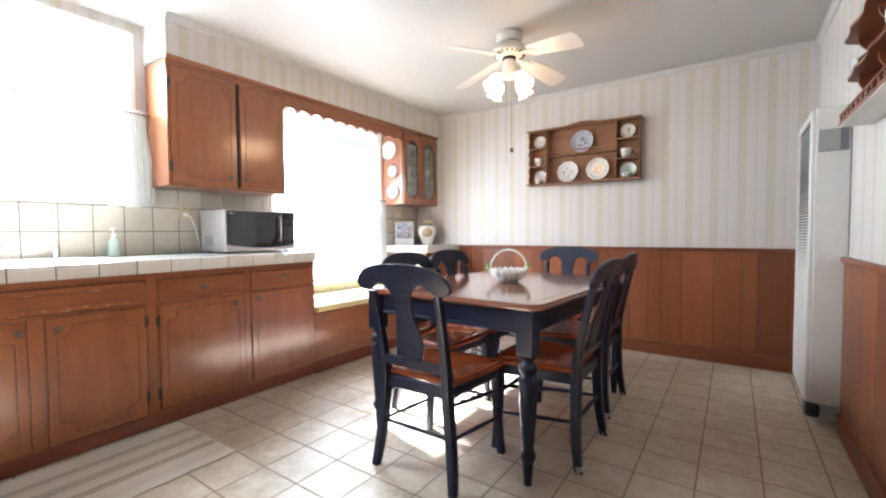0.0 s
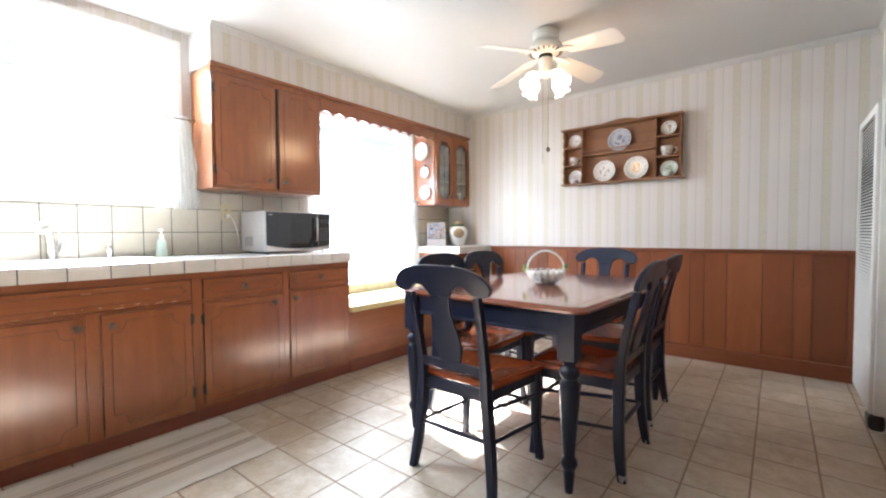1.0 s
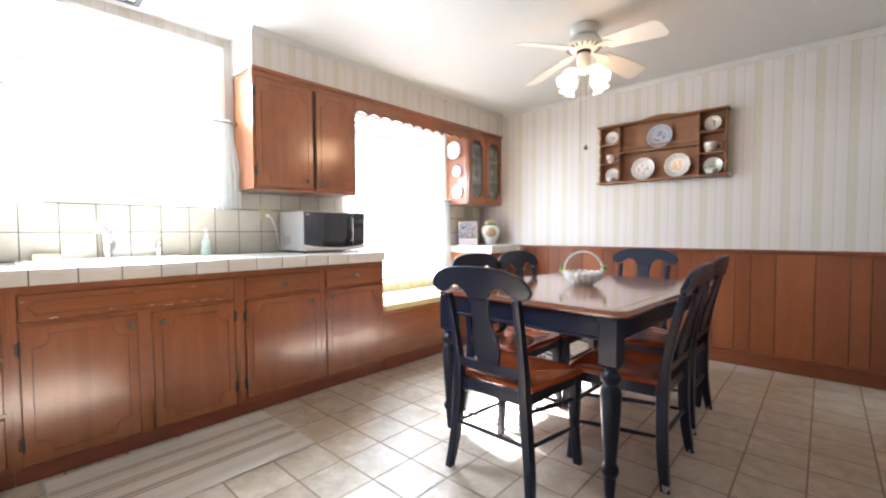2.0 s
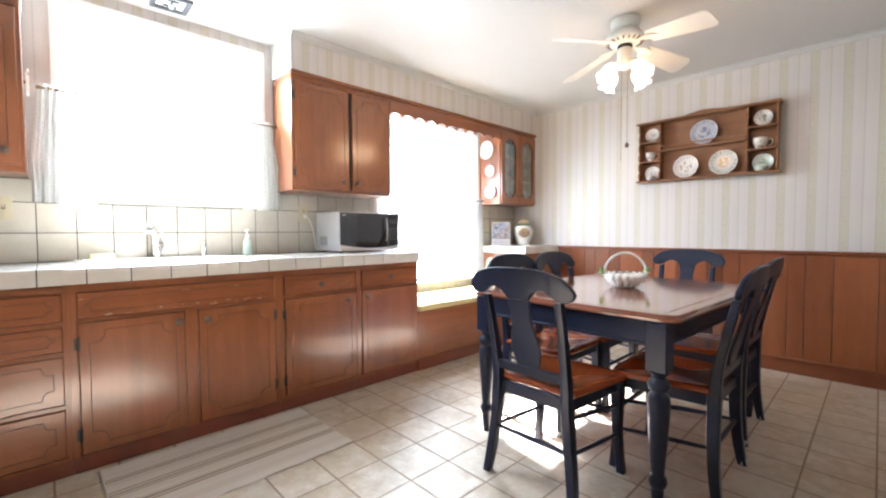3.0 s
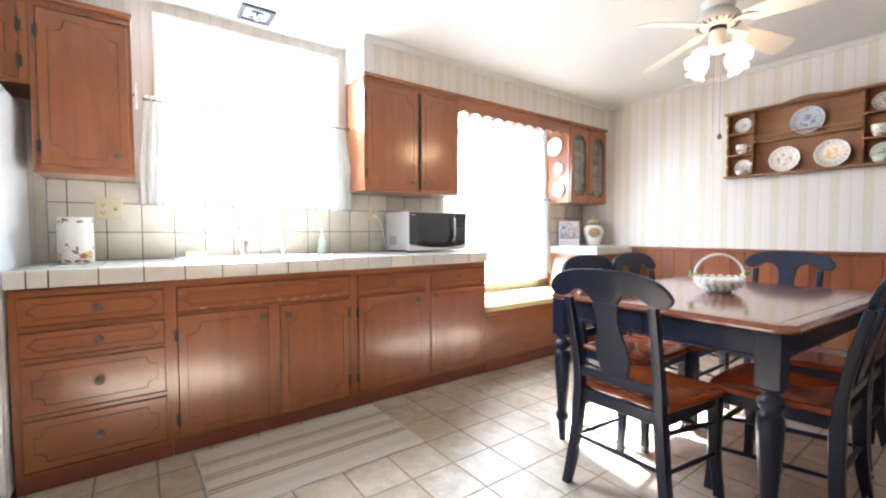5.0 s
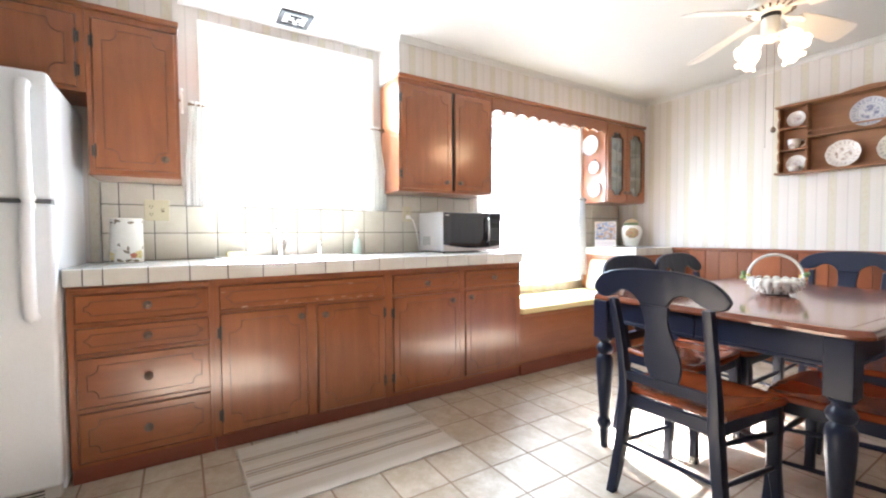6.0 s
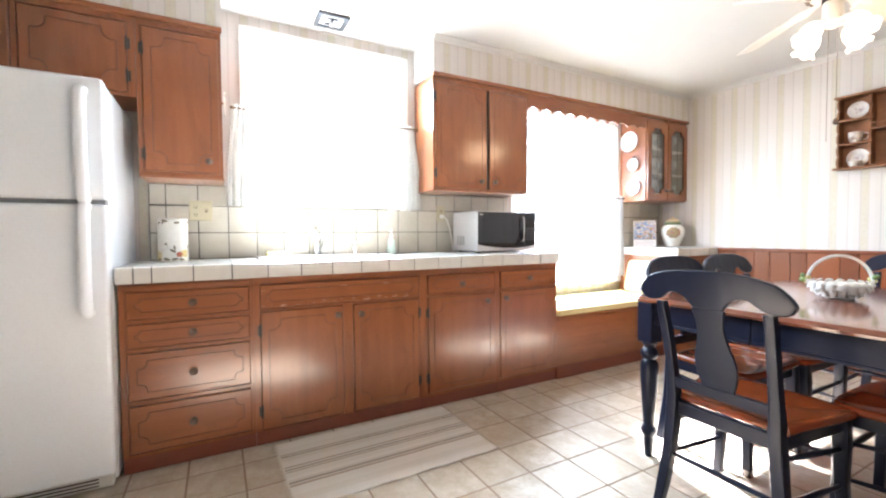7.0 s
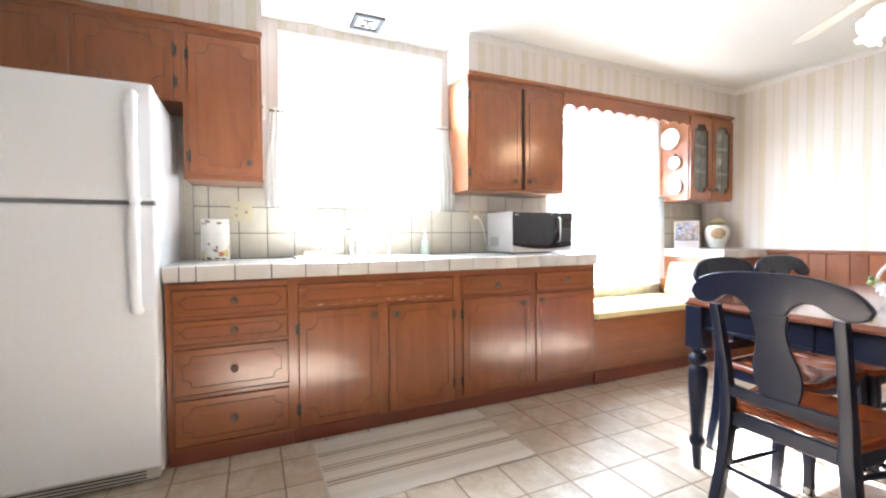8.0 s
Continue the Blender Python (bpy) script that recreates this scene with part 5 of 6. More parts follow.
low = [(0.006 + 0.434 * k / 12, smile(0.006 + 0.434 * k / 12)) for k in range(13)]
door = part("door", slab(bmesh.new(), low + [(0.440, MWH + 0.004), (0.006, MWH + 0.004)], lambda u, v, w: (-0.004 + w, u, v), 0.008, 0.002), BLACKG, mw, "black mirror glass door")
low = [(0.004 + 0.554 * k / 16, smile(0.004 + 0.554 * k / 16) - 0.003) for k in range(17)]
part("lower_band", slab(bmesh.new(), [(0.558, 0.014), (0.004, 0.014)] + low, lambda u, v, w: (-0.0035 + w + 0.010 * max(0.0, (0.06 - v) / 0.06), u, v), 0.006, 0.0015), STEEL, mw, "curved silver band under the door")
part("handle", tube(bmesh.new(), [(0.006, 0.412, 0.085), (0.030, 0.412, 0.095), (0.032, 0.412, 0.17), (0.030, 0.412, 0.255), (0.006, 0.412, 0.265)], 0.0085, 10), CHROME, door, "bar handle of bright steel")
ctl = part("control_panel", slab(bmesh.new(), [(0.446, smile(0.446)), (0.50, smile(0.50)), (MWW - 0.006, smile(MWW - 0.006)), (MWW - 0.006, MWH + 0.004), (0.446, MWH + 0.004)], lambda u, v, w: (-0.004 + w, u, v), 0.006, 0.001), BLACKP, mw, "black control panel")
btn = finish(boxes((0.0, 0.0025, -0.008, 0.008, -0.004, 0.004), bevel=0.001), "button", STRIP)
for i in range(3):
    for j in range(5):
        o = new("button", btn)
        o.parent = ctl
        o.location = (0.002, 0.470 + 0.030 * i, 0.095 + 0.021 * j)
part("display", boxes((0.001, 0.0035, 0.458, 0.540, 0.225, 0.258)), BLACKG, ctl)
part("maker_mark", boxes((0.0042, 0.0050, 0.020, 0.052, MWH - 0.020, MWH - 0.011)), CHROME, door, "small plain maker's mark")
vs = bmesh.new()
for k in range(5):
    box(vs, -0.27 + 0.022 * k, -0.262 + 0.022 * k, -0.001, 0.0005, 0.055, 0.125)
part("side_vents", vs, STRIP, mw, "dark vent slots")
foot = finish(lathe(bmesh.new(), [(0.012, 0.0), (0.013, 0.012)], 12), "foot", BLACKP)
for x in (-0.28, -0.05):
    for y in (0.04, MWW - 0.04):
        o = new("foot", foot)
        o.parent = mw
        o.location = (x, y, 0.0008)


def outlet(name, y, z, w, label):
    th = thing(name, pose(XW + 0.008, y, z), label, "outlet")
    part("plate", box(bmesh.new(), 0.0005, 0.007, -w / 2, w / 2, -0.060, 0.060, 0.003), IVORY, th)
    for k in range(2):
        yy = 0.0 if w < 0.1 else -0.028
        zz = 0.022 if k % 2 else -0.022
        soc = part("socket", lathe(bmesh.new(), [(0.0145, 0.0065), (0.0145, 0.0085), (0.0, 0.0085)], 14, (0, yy, zz), "x"), IVORY, th)
        # no slots are cut: near-black marks paint their shade on the socket
        part("slots", boxes((0.0086, 0.0092, yy - 0.008, yy - 0.005, zz - 0.006, zz + 0.006), (0.0086, 0.0092, yy + 0.005, yy + 0.008, zz - 0.006, zz + 0.006), (0.0086, 0.0092, yy - 0.003, yy + 0.003, zz - 0.012, zz - 0.008)), DARK, soc, "raised dark marks standing for the shaded slots")
    if w > 0.1:
        part("toggle_slot", boxes((0.0068, 0.0076, 0.021, 0.035, -0.010, 0.012)), BRASS, th, "dark switch slot")
        part("toggle", box(bmesh.new(), 0.0072, 0.020, 0.024, 0.032, -0.002, 0.011, 0.002), IVORY, th, "ivory switch toggle")
    return th


outlet("wall_outlet", -0.287, 1.240, 0.122, "ivory wall plate with outlet and switch on the backsplash")
outlet("wall_outlet", 1.345, 1.250, 0.078, "single ivory wall outlet beside the microwave")
cord = thing("power_cord", pose(XW + 0.02, 1.345, CTOP), "white microwave cord plugged into the wall outlet", "cord")
part("plug", box(bmesh.new(), XW + 0.018, XW + 0.045, 1.330, 1.362, 1.212, 1.240, 0.006), WHITE, cord, inworld=True)
part("cable", tube(bmesh.new(), smoothline([(XW + 0.042, 1.348, 1.222), (XW + 0.075, 1.360, 1.205), (XW + 0.085, 1.385, 1.13), (XW + 0.08, 1.405, 1.04), (XW + 0.06, 1.425, 0.975), (XW + 0.03, 1.455, 0.958)], 6), 0.0042, 8), WHITE, cord, inworld=True)

# canister
cn = thing("utensil_canister", pose(-2.93, -0.416, CTOP + 0.001) @ Matrix.Diagonal((1.08, 1.08, 1.03, 1)), "tall cream ceramic canister painted with fruit and leaves", "canister")
CANM = plain("canister_glaze", (0.72, 0.70, 0.64), 0.30, vary=0.06, scale=30)
part("body", lathe(bmesh.new(), [(0.0, 0.0), (0.062, 0.0), (0.066, 0.004), (0.067, 0.02), (0.065, 0.215), (0.067, 0.222), (0.062, 0.225), (0.060, 0.218), (0.058, 0.02), (0.0, 0.012)], 48), CANM, cn)
LEAFP = plain("olive_leaf_paint", (0.22, 0.175, 0.115), 0.32, vary=0.45, scale=140)
REDP = plain("red_flower_paint", (0.46, 0.135, 0.070), 0.32, vary=0.40, scale=120)
YELP = plain("yellow_petal_paint", (0.62, 0.49, 0.20), 0.32, vary=0.20, scale=90)


def painted(name, kind, deg, z, size, turn, mat_, label="", proud=0.0679):
    """A leaf or a round bloom painted on the canister's wall."""
    bm = bmesh.new()
    on = lambda u, v: bm.verts.new((proud * math.cos(radians(deg) + u / 0.067), proud * math.sin(radians(deg) + u / 0.067), z + v))
    c, s = math.cos(radians(turn)), math.sin(radians(turn))
    rim = []
    for k in range(20):
        a = 2 * math.pi * k / 20
        if kind == "leaf":
            p, q = size * math.cos(a), 0.42 * size * math.sin(a) * (1 - 0.35 * math.cos(a))
        else:
            p, q = [size * (0.86 + 0.14 * math.cos(5 * a)) * f(a) for f in (math.cos, math.sin)]
        rim.append(on(p * c - q * s, p * s + q * c))
    mid = on(0.0, 0.0)
    for k in range(20):
        bm.faces.new((mid, rim[k], rim[(k + 1) % 20]))
    part(name, bm, mat_, cn, label)


for deg, z, size, turn in ((-52, 0.203, 0.010, 10), (-26, 0.211, 0.015, -15), (-34, 0.203, 0.010, 60), (20, 0.203, 0.014, 5), (70, 0.208, 0.012, 60), (-24, 0.094, 0.008, 40), (-20, 0.088, 0.007, -40), (8, 0.074, 0.012, 95), (2, 0.057, 0.015, 150), (70, 0.077, 0.011, 60), (10, 0.013, 0.015, 10), (36, 0.010, 0.015, -8), (-55, 0.010, 0.015, 0), (-20, 0.013, 0.016, -20)):
    painted("painted_leaf", "leaf", deg, z, size, turn, LEAFP)
painted("painted_petals", "bloom", 50, 0.042, 0.024, 0, YELP, "yellow painted petals", 0.0675)
painted("painted_petals", "bloom", -60, 0.034, 0.026, 30, YELP, "yellow painted petals", 0.0675)
painted("painted_flower", "bloom", 26, 0.037, 0.0165, 10, REDP, "red painted flower", 0.0685)

# sink, tap, sprayer
sk = thing("sink", pose(-2.81, 0.37, CTOP), "white enamel drop-in kitchen sink", "sink")
a, b, c, d = BASIN
bm = slab(bmesh.new(), [(a - 0.025, c - 0.025), (b + 0.025, c - 0.025), (b + 0.025, d + 0.025), (a - 0.025, d + 0.025)], lambda u, v, w: (u, v, CTOP + 0.001 + w), 0.009, 0.003, holes=[[(a + 0.01, c + 0.01), (b - 0.01, c + 0.01), (b - 0.01, d - 0.01), (a + 0.01, d - 0.01)]])
part("rim", bm, PORC, sk, inworld=True)
bw = boxes((a + 0.002, a + 0.01, c + 0.002, d - 0.002, 0.885, CTOP + 0.004), (b - 0.01, b - 0.002, c + 0.002, d - 0.002, 0.885, CTOP + 0.004), (a + 0.01, b - 0.01, c + 0.002, c + 0.01, 0.885, CTOP + 0.004), (a + 0.01, b - 0.01, d - 0.01, d - 0.002, 0.885, CTOP + 0.004), (a + 0.002, b - 0.002, c + 0.002, d - 0.002, 0.8785, 0.885))
part("basin", bw, PORC, sk, inworld=True)
tp = thing("faucet", pose(-3.035, 0.375, CTOP), "chrome single-lever kitchen faucet with arched spout", "faucet")
part("base", lathe(bmesh.new(), [(0.034, 0.001), (0.034, 0.008), (0.026, 0.012), (0.024, 0.05), (0.026, 0.075), (0.024, 0.095), (0.014, 0.105), (0.0, 0.107)], 24), CHROME, tp)
part("spout", tube(bmesh.new(), smoothline([(0.002, -0.004, 0.03), (0.008, -0.008, 0.11), (0.024, -0.018, 0.172), (0.060, -0.034, 0.200), (0.098, -0.050, 0.192), (0.118, -0.058, 0.162)], 6), [0.0200] * 10 + [0.0185] * 11 + [0.0175] * 10, 14), CHROME, tp)
part("outlet_ring", tube(bmesh.new(), [(0.117, -0.0575, 0.165), (0.121, -0.0592, 0.156)], 0.0180, 14), STEEL, tp, "grey ring at the spout's mouth")
part("lever", tube(bmesh.new(), smoothline([(0.002, 0.018, 0.050), (-0.004, 0.032, 0.090), (0.000, 0.034, 0.135), (0.012, 0.026, 0.168)], 5), [0.012] * 6 + [0.010] * 5 + [0.008] * 5, 10), CHROME, tp)
bm = lathe(bmesh.new(), [(0.024, 0.001), (0.024, 0.007), (0.012, 0.012), (0.011, 0.035), (0.015, 0.045), (0.016, 0.075), (0.011, 0.082), (0.013, 0.088), (0.013, 0.098), (0.0, 0.100)], 20)
solid("side_sprayer", bm, CHROME, "small chrome side sprayer beside the faucet", "sprayer", m=pose(-3.03, 0.625, CTOP))
so = thing("soap_bottle", pose(-3.06, 0.905, CTOP + 0.001) @ Matrix.Diagonal((0.82, 0.82, 1.0, 1)), "clear green liquid soap bottle with pump", "soap bottle")
SOAP = plain("soap_plastic", (0.62, 0.76, 0.69), 0.15, coat=0.3)
part("bottle", lathe(bmesh.new(), [(0.0, 0.0), (0.036, 0.0), (0.040, 0.006), (0.040, 0.030), (0.033, 0.060), (0.034, 0.085), (0.026, 0.105), (0.014, 0.115), (0.014, 0.122), (0.0, 0.122)], 24), SOAP, so)
pm = lathe(bmesh.new(), [(0.016, 0.120), (0.016, 0.138), (0.006, 0.142), (0.005, 0.165), (0.012, 0.168), (0.012, 0.178), (0.0, 0.180)], 16)
tube(pm, [(0, 0, 0.173), (0.022, -0.022, 0.171), (0.026, -0.026, 0.160)], 0.005, 8)
part("pump", pm, WHITE, so, "white pump")
sp = thing("sponge_dish", pose(-2.985, 0.115, CTOP + 0.012), "yellow sponge on the sink rim", "sponge")
part("sponge", box(bmesh.new(), -0.035, 0.035, -0.055, 0.055, 0.0, 0.024, 0.006), plain("sponge_foam", (0.70, 0.62, 0.30), 0.9, vary=0.12, scale=120, bump=0.5), sp)
part("scourer", box(bmesh.new(), -0.034, 0.034, -0.054, 0.054, 0.0245, 0.030, 0.002), plain("scourer_pad", (0.66, 0.60, 0.36), 0.95, vary=0.2, scale=150, bump=0.6), sp)

# jar and calendar on the end counter
jr = thing("ginger_jar", pose(-2.855, 3.865, CTOP + 0.001) @ Matrix.Diagonal((1.1, 1.1, 1.03, 1)), "white lidded ginger jar with painted village scene", "jar")
part("body", lathe(bmesh.new(), [(0.0, 0.0), (0.052, 0.0), (0.056, 0.006), (0.072, 0.05), (0.094, 0.11), (0.100, 0.150), (0.092, 0.185), (0.068, 0.208), (0.060, 0.214), (0.0, 0.214)], 36), plain("jar_glaze", (0.74, 0.72, 0.67), 0.16, vary=0.03, coat=0.3), jr)
part("neck_band", lathe(bmesh.new(), [(0.066, 0.212), (0.070, 0.222), (0.068, 0.236), (0.060, 0.242), (0.0, 0.242)], 36), plain("jar_band_green", (0.16, 0.20, 0.10), 0.3, vary=0.2, scale=40), jr, "olive painted band")
part("lid", lathe(bmesh.new(), [(0.063, 0.2425), (0.062, 0.252), (0.045, 0.268), (0.018, 0.274), (0.010, 0.280), (0.013, 0.290), (0.0, 0.298)], 32), plain("jar_lid_glaze", (0.55, 0.42, 0.26), 0.2, vary=0.1, scale=30), jr, "tan domed lid with knob")
bm = bmesh.new()
grid = {}
for i in range(9):
    for j in range(9):
        u = -0.060 + 0.120 * i / 8
        v = -0.052 + 0.104 * j / 8
        z = 0.135 + v
        rad = float(np.interp(z, [0.05, 0.11, 0.15, 0.185], [0.072, 0.094, 0.100, 0.092])) + 0.0012
        t = u / rad
        grid[i, j] = bm.verts.new((rad * math.sin(t), -rad * math.cos(t), z))
for i in range(8):
    for j in range(8):
        if (i - 3.5) ** 2 + (j - 3.5) ** 2 < 16:
            bm.faces.new((grid[i, j], grid[i + 1, j], grid[i + 1, j + 1], grid[i, j + 1]))
bmesh.ops.delete(bm, geom=[v for v in bm.verts if not v.link_faces], context="VERTS")
PAINT = Nodes("painted_scene")
pa = PAINT.noise(PAINT.mapped((1, 1, 2.0)), 38.0, 3)
PAINT.set(Base_Color=PAINT.ramp(pa, (0.30, (0.09, 0.10, 0.16)), (0.42, (0.45, 0.30, 0.10)), (0.5, (0.24, 0.24, 0.20)), (0.6, (0.42, 0.15, 0.05)), (0.72, (0.14, 0.18, 0.26))), Roughness=0.2)
part("painted_scene", bm, PAINT.m, jr, "painted village scene", at=pose(0, 0, 0, 0, 0, 38))

CALM = Nodes("calendar_print")
ck = CALM.noise(CALM.mapped((1, 1, 1.6)), 22.0, 4)
CALM.set(Base_Color=CALM.ramp(ck, (0.34, (0.05, 0.07, 0.15)), (0.44, (0.20, 0.26, 0.40)), (0.5, (0.50, 0.50, 0.50)), (0.56, (0.36, 0.18, 0.11)), (0.64, (0.12, 0.15, 0.12)), (0.75, (0.42, 0.45, 0.52))), Roughness=0.35)
cal = thing("desk_calendar", pose(-2.985, 3.615, CTOP + 0.001, 0, 0, 40), "standing picture calendar with colourful print", "calendar")
part("page", slab(bmesh.new(), [(-0.105, 0.0), (0.105, 0.0), (0.105, 0.262), (-0.105, 0.262)], lambda u, v, w: (u, 0.04 * v / 0.262 + w, v), 0.004), WHITE, cal)
part("picture", slab(bmesh.new(), [(-0.10, 0.070), (0.10, 0.070), (0.10, 0.257), (-0.10, 0.257)], lambda u, v, w: (u, 0.04 * v / 0.262 - 0.0008 - w, v), 0.0006), CALM.m, cal, "colourful landscape print")
lines = bmesh.new()
for k in range(4):
    slab(lines, [(-0.09, 0.012 + 0.014 * k), (0.09, 0.012 + 0.014 * k), (0.09, 0.017 + 0.014 * k), (-0.09, 0.017 + 0.014 * k)], lambda u, v, w: (u, 0.04 * v / 0.262 - 0.0006 - w, v), 0.0004)
part("text_lines", lines, plain("print_lilac", (0.52, 0.44, 0.50), 0.5), cal, "faint lines of print")
part("stand", slab(bmesh.new(), [(-0.09, 0.0), (0.09, 0.0), (0.09, 0.25), (-0.09, 0.25)], lambda u, v, w: (u, 0.115 - 0.07 * v / 0.25 + w, v), 0.003), WHITE, cal)

# leaning picture on the window seat
PICM = Nodes("watercolour_print")
s3 = PICM.add("SeparateXYZ")
PICM.link(PICM.c, s3.inputs[0])
pk = PICM.noise(PICM.mapped((1, 1, 1)), 9.0, 3)
pic_c = PICM.mix(PICM.ramp(pk, (0.50, 0.0), (0.60, 0.8)), (0.64, 0.62, 0.58), (0.22, 0.22, 0.42))
pic_c = PICM.mix(PICM.ramp(PICM.noise(PICM.mapped((1, 1, 1)), 13.0, 3), (0.58, 0.0), (0.64, 0.7)), pic_c, (0.34, 0.20, 0.26))
PICM.set(Base_Color=pic_c, Roughness=0.5)
pl = thing("leaning_tray", pose(-2.76, 3.395, 0.5215), "cream rounded tray painted with fruit leaning on the seat end", "tray")
out = rounded(0.235, 0.150, 0.035)
part("panel", slab(bmesh.new(), out, lambda u, v, w: (u, -0.085 + 0.26 * (v + 0.150) + w, v + 0.152), 0.008, 0.002), plain("tray_cream", (0.60, 0.50, 0.30), 0.4, vary=0.04), pl)
part("painting", slab(bmesh.new(), rounded(0.215, 0.130, 0.03), lambda u, v, w: (u, -0.085 + 0.26 * (v + 0.150) - 0.001 - w, v + 0.152), 0.0006), PICM.m, pl, "painted grapes and fruit")

# ---- basket on the table ----
bk = thing("ceramic_basket", pose(-1.030, 2.279, TZ + 0.001, 0, 0, 32) @ Matrix.Diagonal((0.86, 0.86, 0.88, 1)), "white ceramic shell-pattern basket with loop handle and fruit", "basket")
part("base", lathe(bmesh.new(), [(0.0, 0.0), (0.062, 0.0), (0.066, 0.006), (0.058, 0.012), (0.0, 0.012)], 32), PORC, bk)
part("bowl", lathe(bmesh.new(), [(0.055, 0.010), (0.078, 0.022), (0.104, 0.046), (0.124, 0.074), (0.119, 0.076), (0.098, 0.052), (0.074, 0.030), (0.050, 0.016)], 32), PORC, bk)
petal = bmesh.new()
lathe(petal, [(0.0, 0.007), (0.008, 0.006), (0.016, 0.002), (0.019, -0.004), (0.015, -0.006), (0.0, -0.006)], 12)
petal_me = finish(petal, "shell_petal", PORC)
for row, (rad, z, n, k0, tilt) in enumerate(((0.086, 0.024, 15, 0.80, 55), (0.108, 0.044, 17, 0.95, 62), (0.124, 0.064, 18, 1.05, 68), (0.126, 0.082, 17, 0.95, 40))):
    for k in range(n):
        a = 360 * (k + 0.5 * row) / n
        o = new("shell_petal", petal_me)
        o.parent = bk
        o.matrix_basis = pose(rad * math.cos(radians(a)), rad * math.sin(radians(a)), z) @ pose(0, 0, 0, 0, 0, a) @ pose(0, 0, 0, 0, tilt, 0) @ Matrix.Diagonal((k0, k0, 0.6 * k0, 1))
hp = [(0.130 * math.cos(t), 0.0, 0.080 + 0.140 * math.sin(t)) for t in [math.pi * k / 20 for k in range(21)]]
part("handle", tube(bmesh.new(), hp, 0.0075, 10), PORC, bk, "white loop handle")
rf = random.Random(3)
FRUIT = [plain("glazed_green", (0.30, 0.42, 0.14), 0.2, vary=0.2, scale=30), plain("glazed_lemon", (0.62, 0.56, 0.22), 0.2, vary=0.1, scale=30), plain("glazed_leaf", (0.20, 0.32, 0.13), 0.25, vary=0.2, scale=30)]
for s in (-1, 1):
    for k in range(6):
        c3 = (s * 0.136 + rf.uniform(-0.016, 0.016), rf.uniform(-0.022, 0.022), 0.085 + rf.uniform(-0.01, 0.035))
        part("fruit", lathe(bmesh.new(), [(0.0, -0.012), (0.009, -0.008), (0.012, 0.0), (0.009, 0.008), (0.0, 0.012)], 8, c3), FRUIT[k % 3], bk, "glazed green and yellow fruit")

# ---- cup shelf on the side wall ----
cs = thing("cup_shelf", pose(XE, 2.0, 1.50), "dark brown wooden wall shelf with scalloped sides", "wall shelf")
CY0, CY1 = 1.45, 2.400
SHW = wood("dark_shelf_wood", (0.13, 0.040, 0.018), (0.19, 0.060, 0.026), (0.24, 0.080, 0.036), 0.4, "y")
part("back_panel", boxes((XE - 0.012, XE - 0.003, CY0, CY1, 1.56, 1.98)), SHW, cs, **W)


def shelf_board(z, thick, depth, y0, y1, wave):
    """A board with rounded ends and a gently waved front edge."""
    n = 36
    front = []
    for k in range(n + 1):
        t = k / n
        end = min(1.0, min(t, 1 - t) * (y1 - y0) / 0.055)
        front.append((depth * (0.45 + 0.55 * math.sin(0.5 * math.pi * end)) - wave * abs(math.sin(math.pi * 5 * t)), y0 + (y1 - y0) * t))
    return slab(bmesh.new(), [(0.004, y0)] + front + [(0.004, y1)], lambda u, v, w: (XE - u, v, z + w), thick, 0.002)


part("bottom_board", box(bmesh.new(), XE - 0.119, XE - 0.003, CY0 - 0.10, CY1 + 0.118, 1.546, 1.560, 0.004), SHW, cs, **W)
part("liner", boxes((XE - 0.117, XE - 0.004, CY0 - 0.098, CY1 + 0.116, 1.5425, 1.5455)), HEATER, cs, "pale underside", **W)
part("shelf", shelf_board(1.728, 0.012, 0.114, CY0 - 0.08, CY1 + 0.105, 0.012), SHW, cs, **W)
part("shelf", shelf_board(1.893, 0.012, 0.126, CY0 - 0.08, CY1 + 0.112, 0.014), SHW, cs, **W)
for y in (CY0 + 0.006, 1.77, 2.09, CY1 - 0.006):
    for z0, z1, d in ((1.5605, 1.7275, 0.078), (1.7405, 1.8925, 0.082), (1.9055, 2.030, 0.066)):
        n = 24
        out = [(0.0125, z0)] + [(0.045 + (d - 0.045) * abs(math.sin(math.pi * (0.15 + 1.5 * k / n))) ** 0.7, z0 + (z1 - z0) * k / n) for k in range(n + 1)] + [(0.0125, z1)]
        part("upright", slab(bmesh.new(), out, lambda u, v, w: (XE - u, y - 0.006 + w, v), 0.012, 0.001), SHW, cs, **W)
for k in range(16):
    y = CY0 - 0.06 + k * (CY1 - CY0 + 0.16) / 15
    part("spindle", lathe(bmesh.new(), [(0.004, 1.560), (0.007, 1.569), (0.004, 1.576), (0.007, 1.584), (0.004, 1.591)], 10, (XE - 0.110, y, 0)), SHW, cs, **W)
part("gallery_rail", boxes((XE - 0.116, XE - 0.104, CY0 - 0.095, CY1 + 0.110, 1.591, 1.601), bevel=0.002), SHW, cs, **W)
cup(XE - 0.062, 2.452, 1.7405, 0.036, 0.075, GILT, 250, "pale ribbed china cup on the dark shelf")
cup(XE - 0.060, 2.250, 1.9055, 0.042, 0.072, GREEN, 250, "green and yellow flowered china cup on the dark shelf")
cup(XE - 0.060, 2.250, 1.5605, 0.038, 0.064, GILT, 250, "pale china cup on the lowest shelf")
cup(XE - 0.060, 1.93, 1.7405, 0.038, 0.066, GREEN, 250, "pale green china cup on the dark shelf")

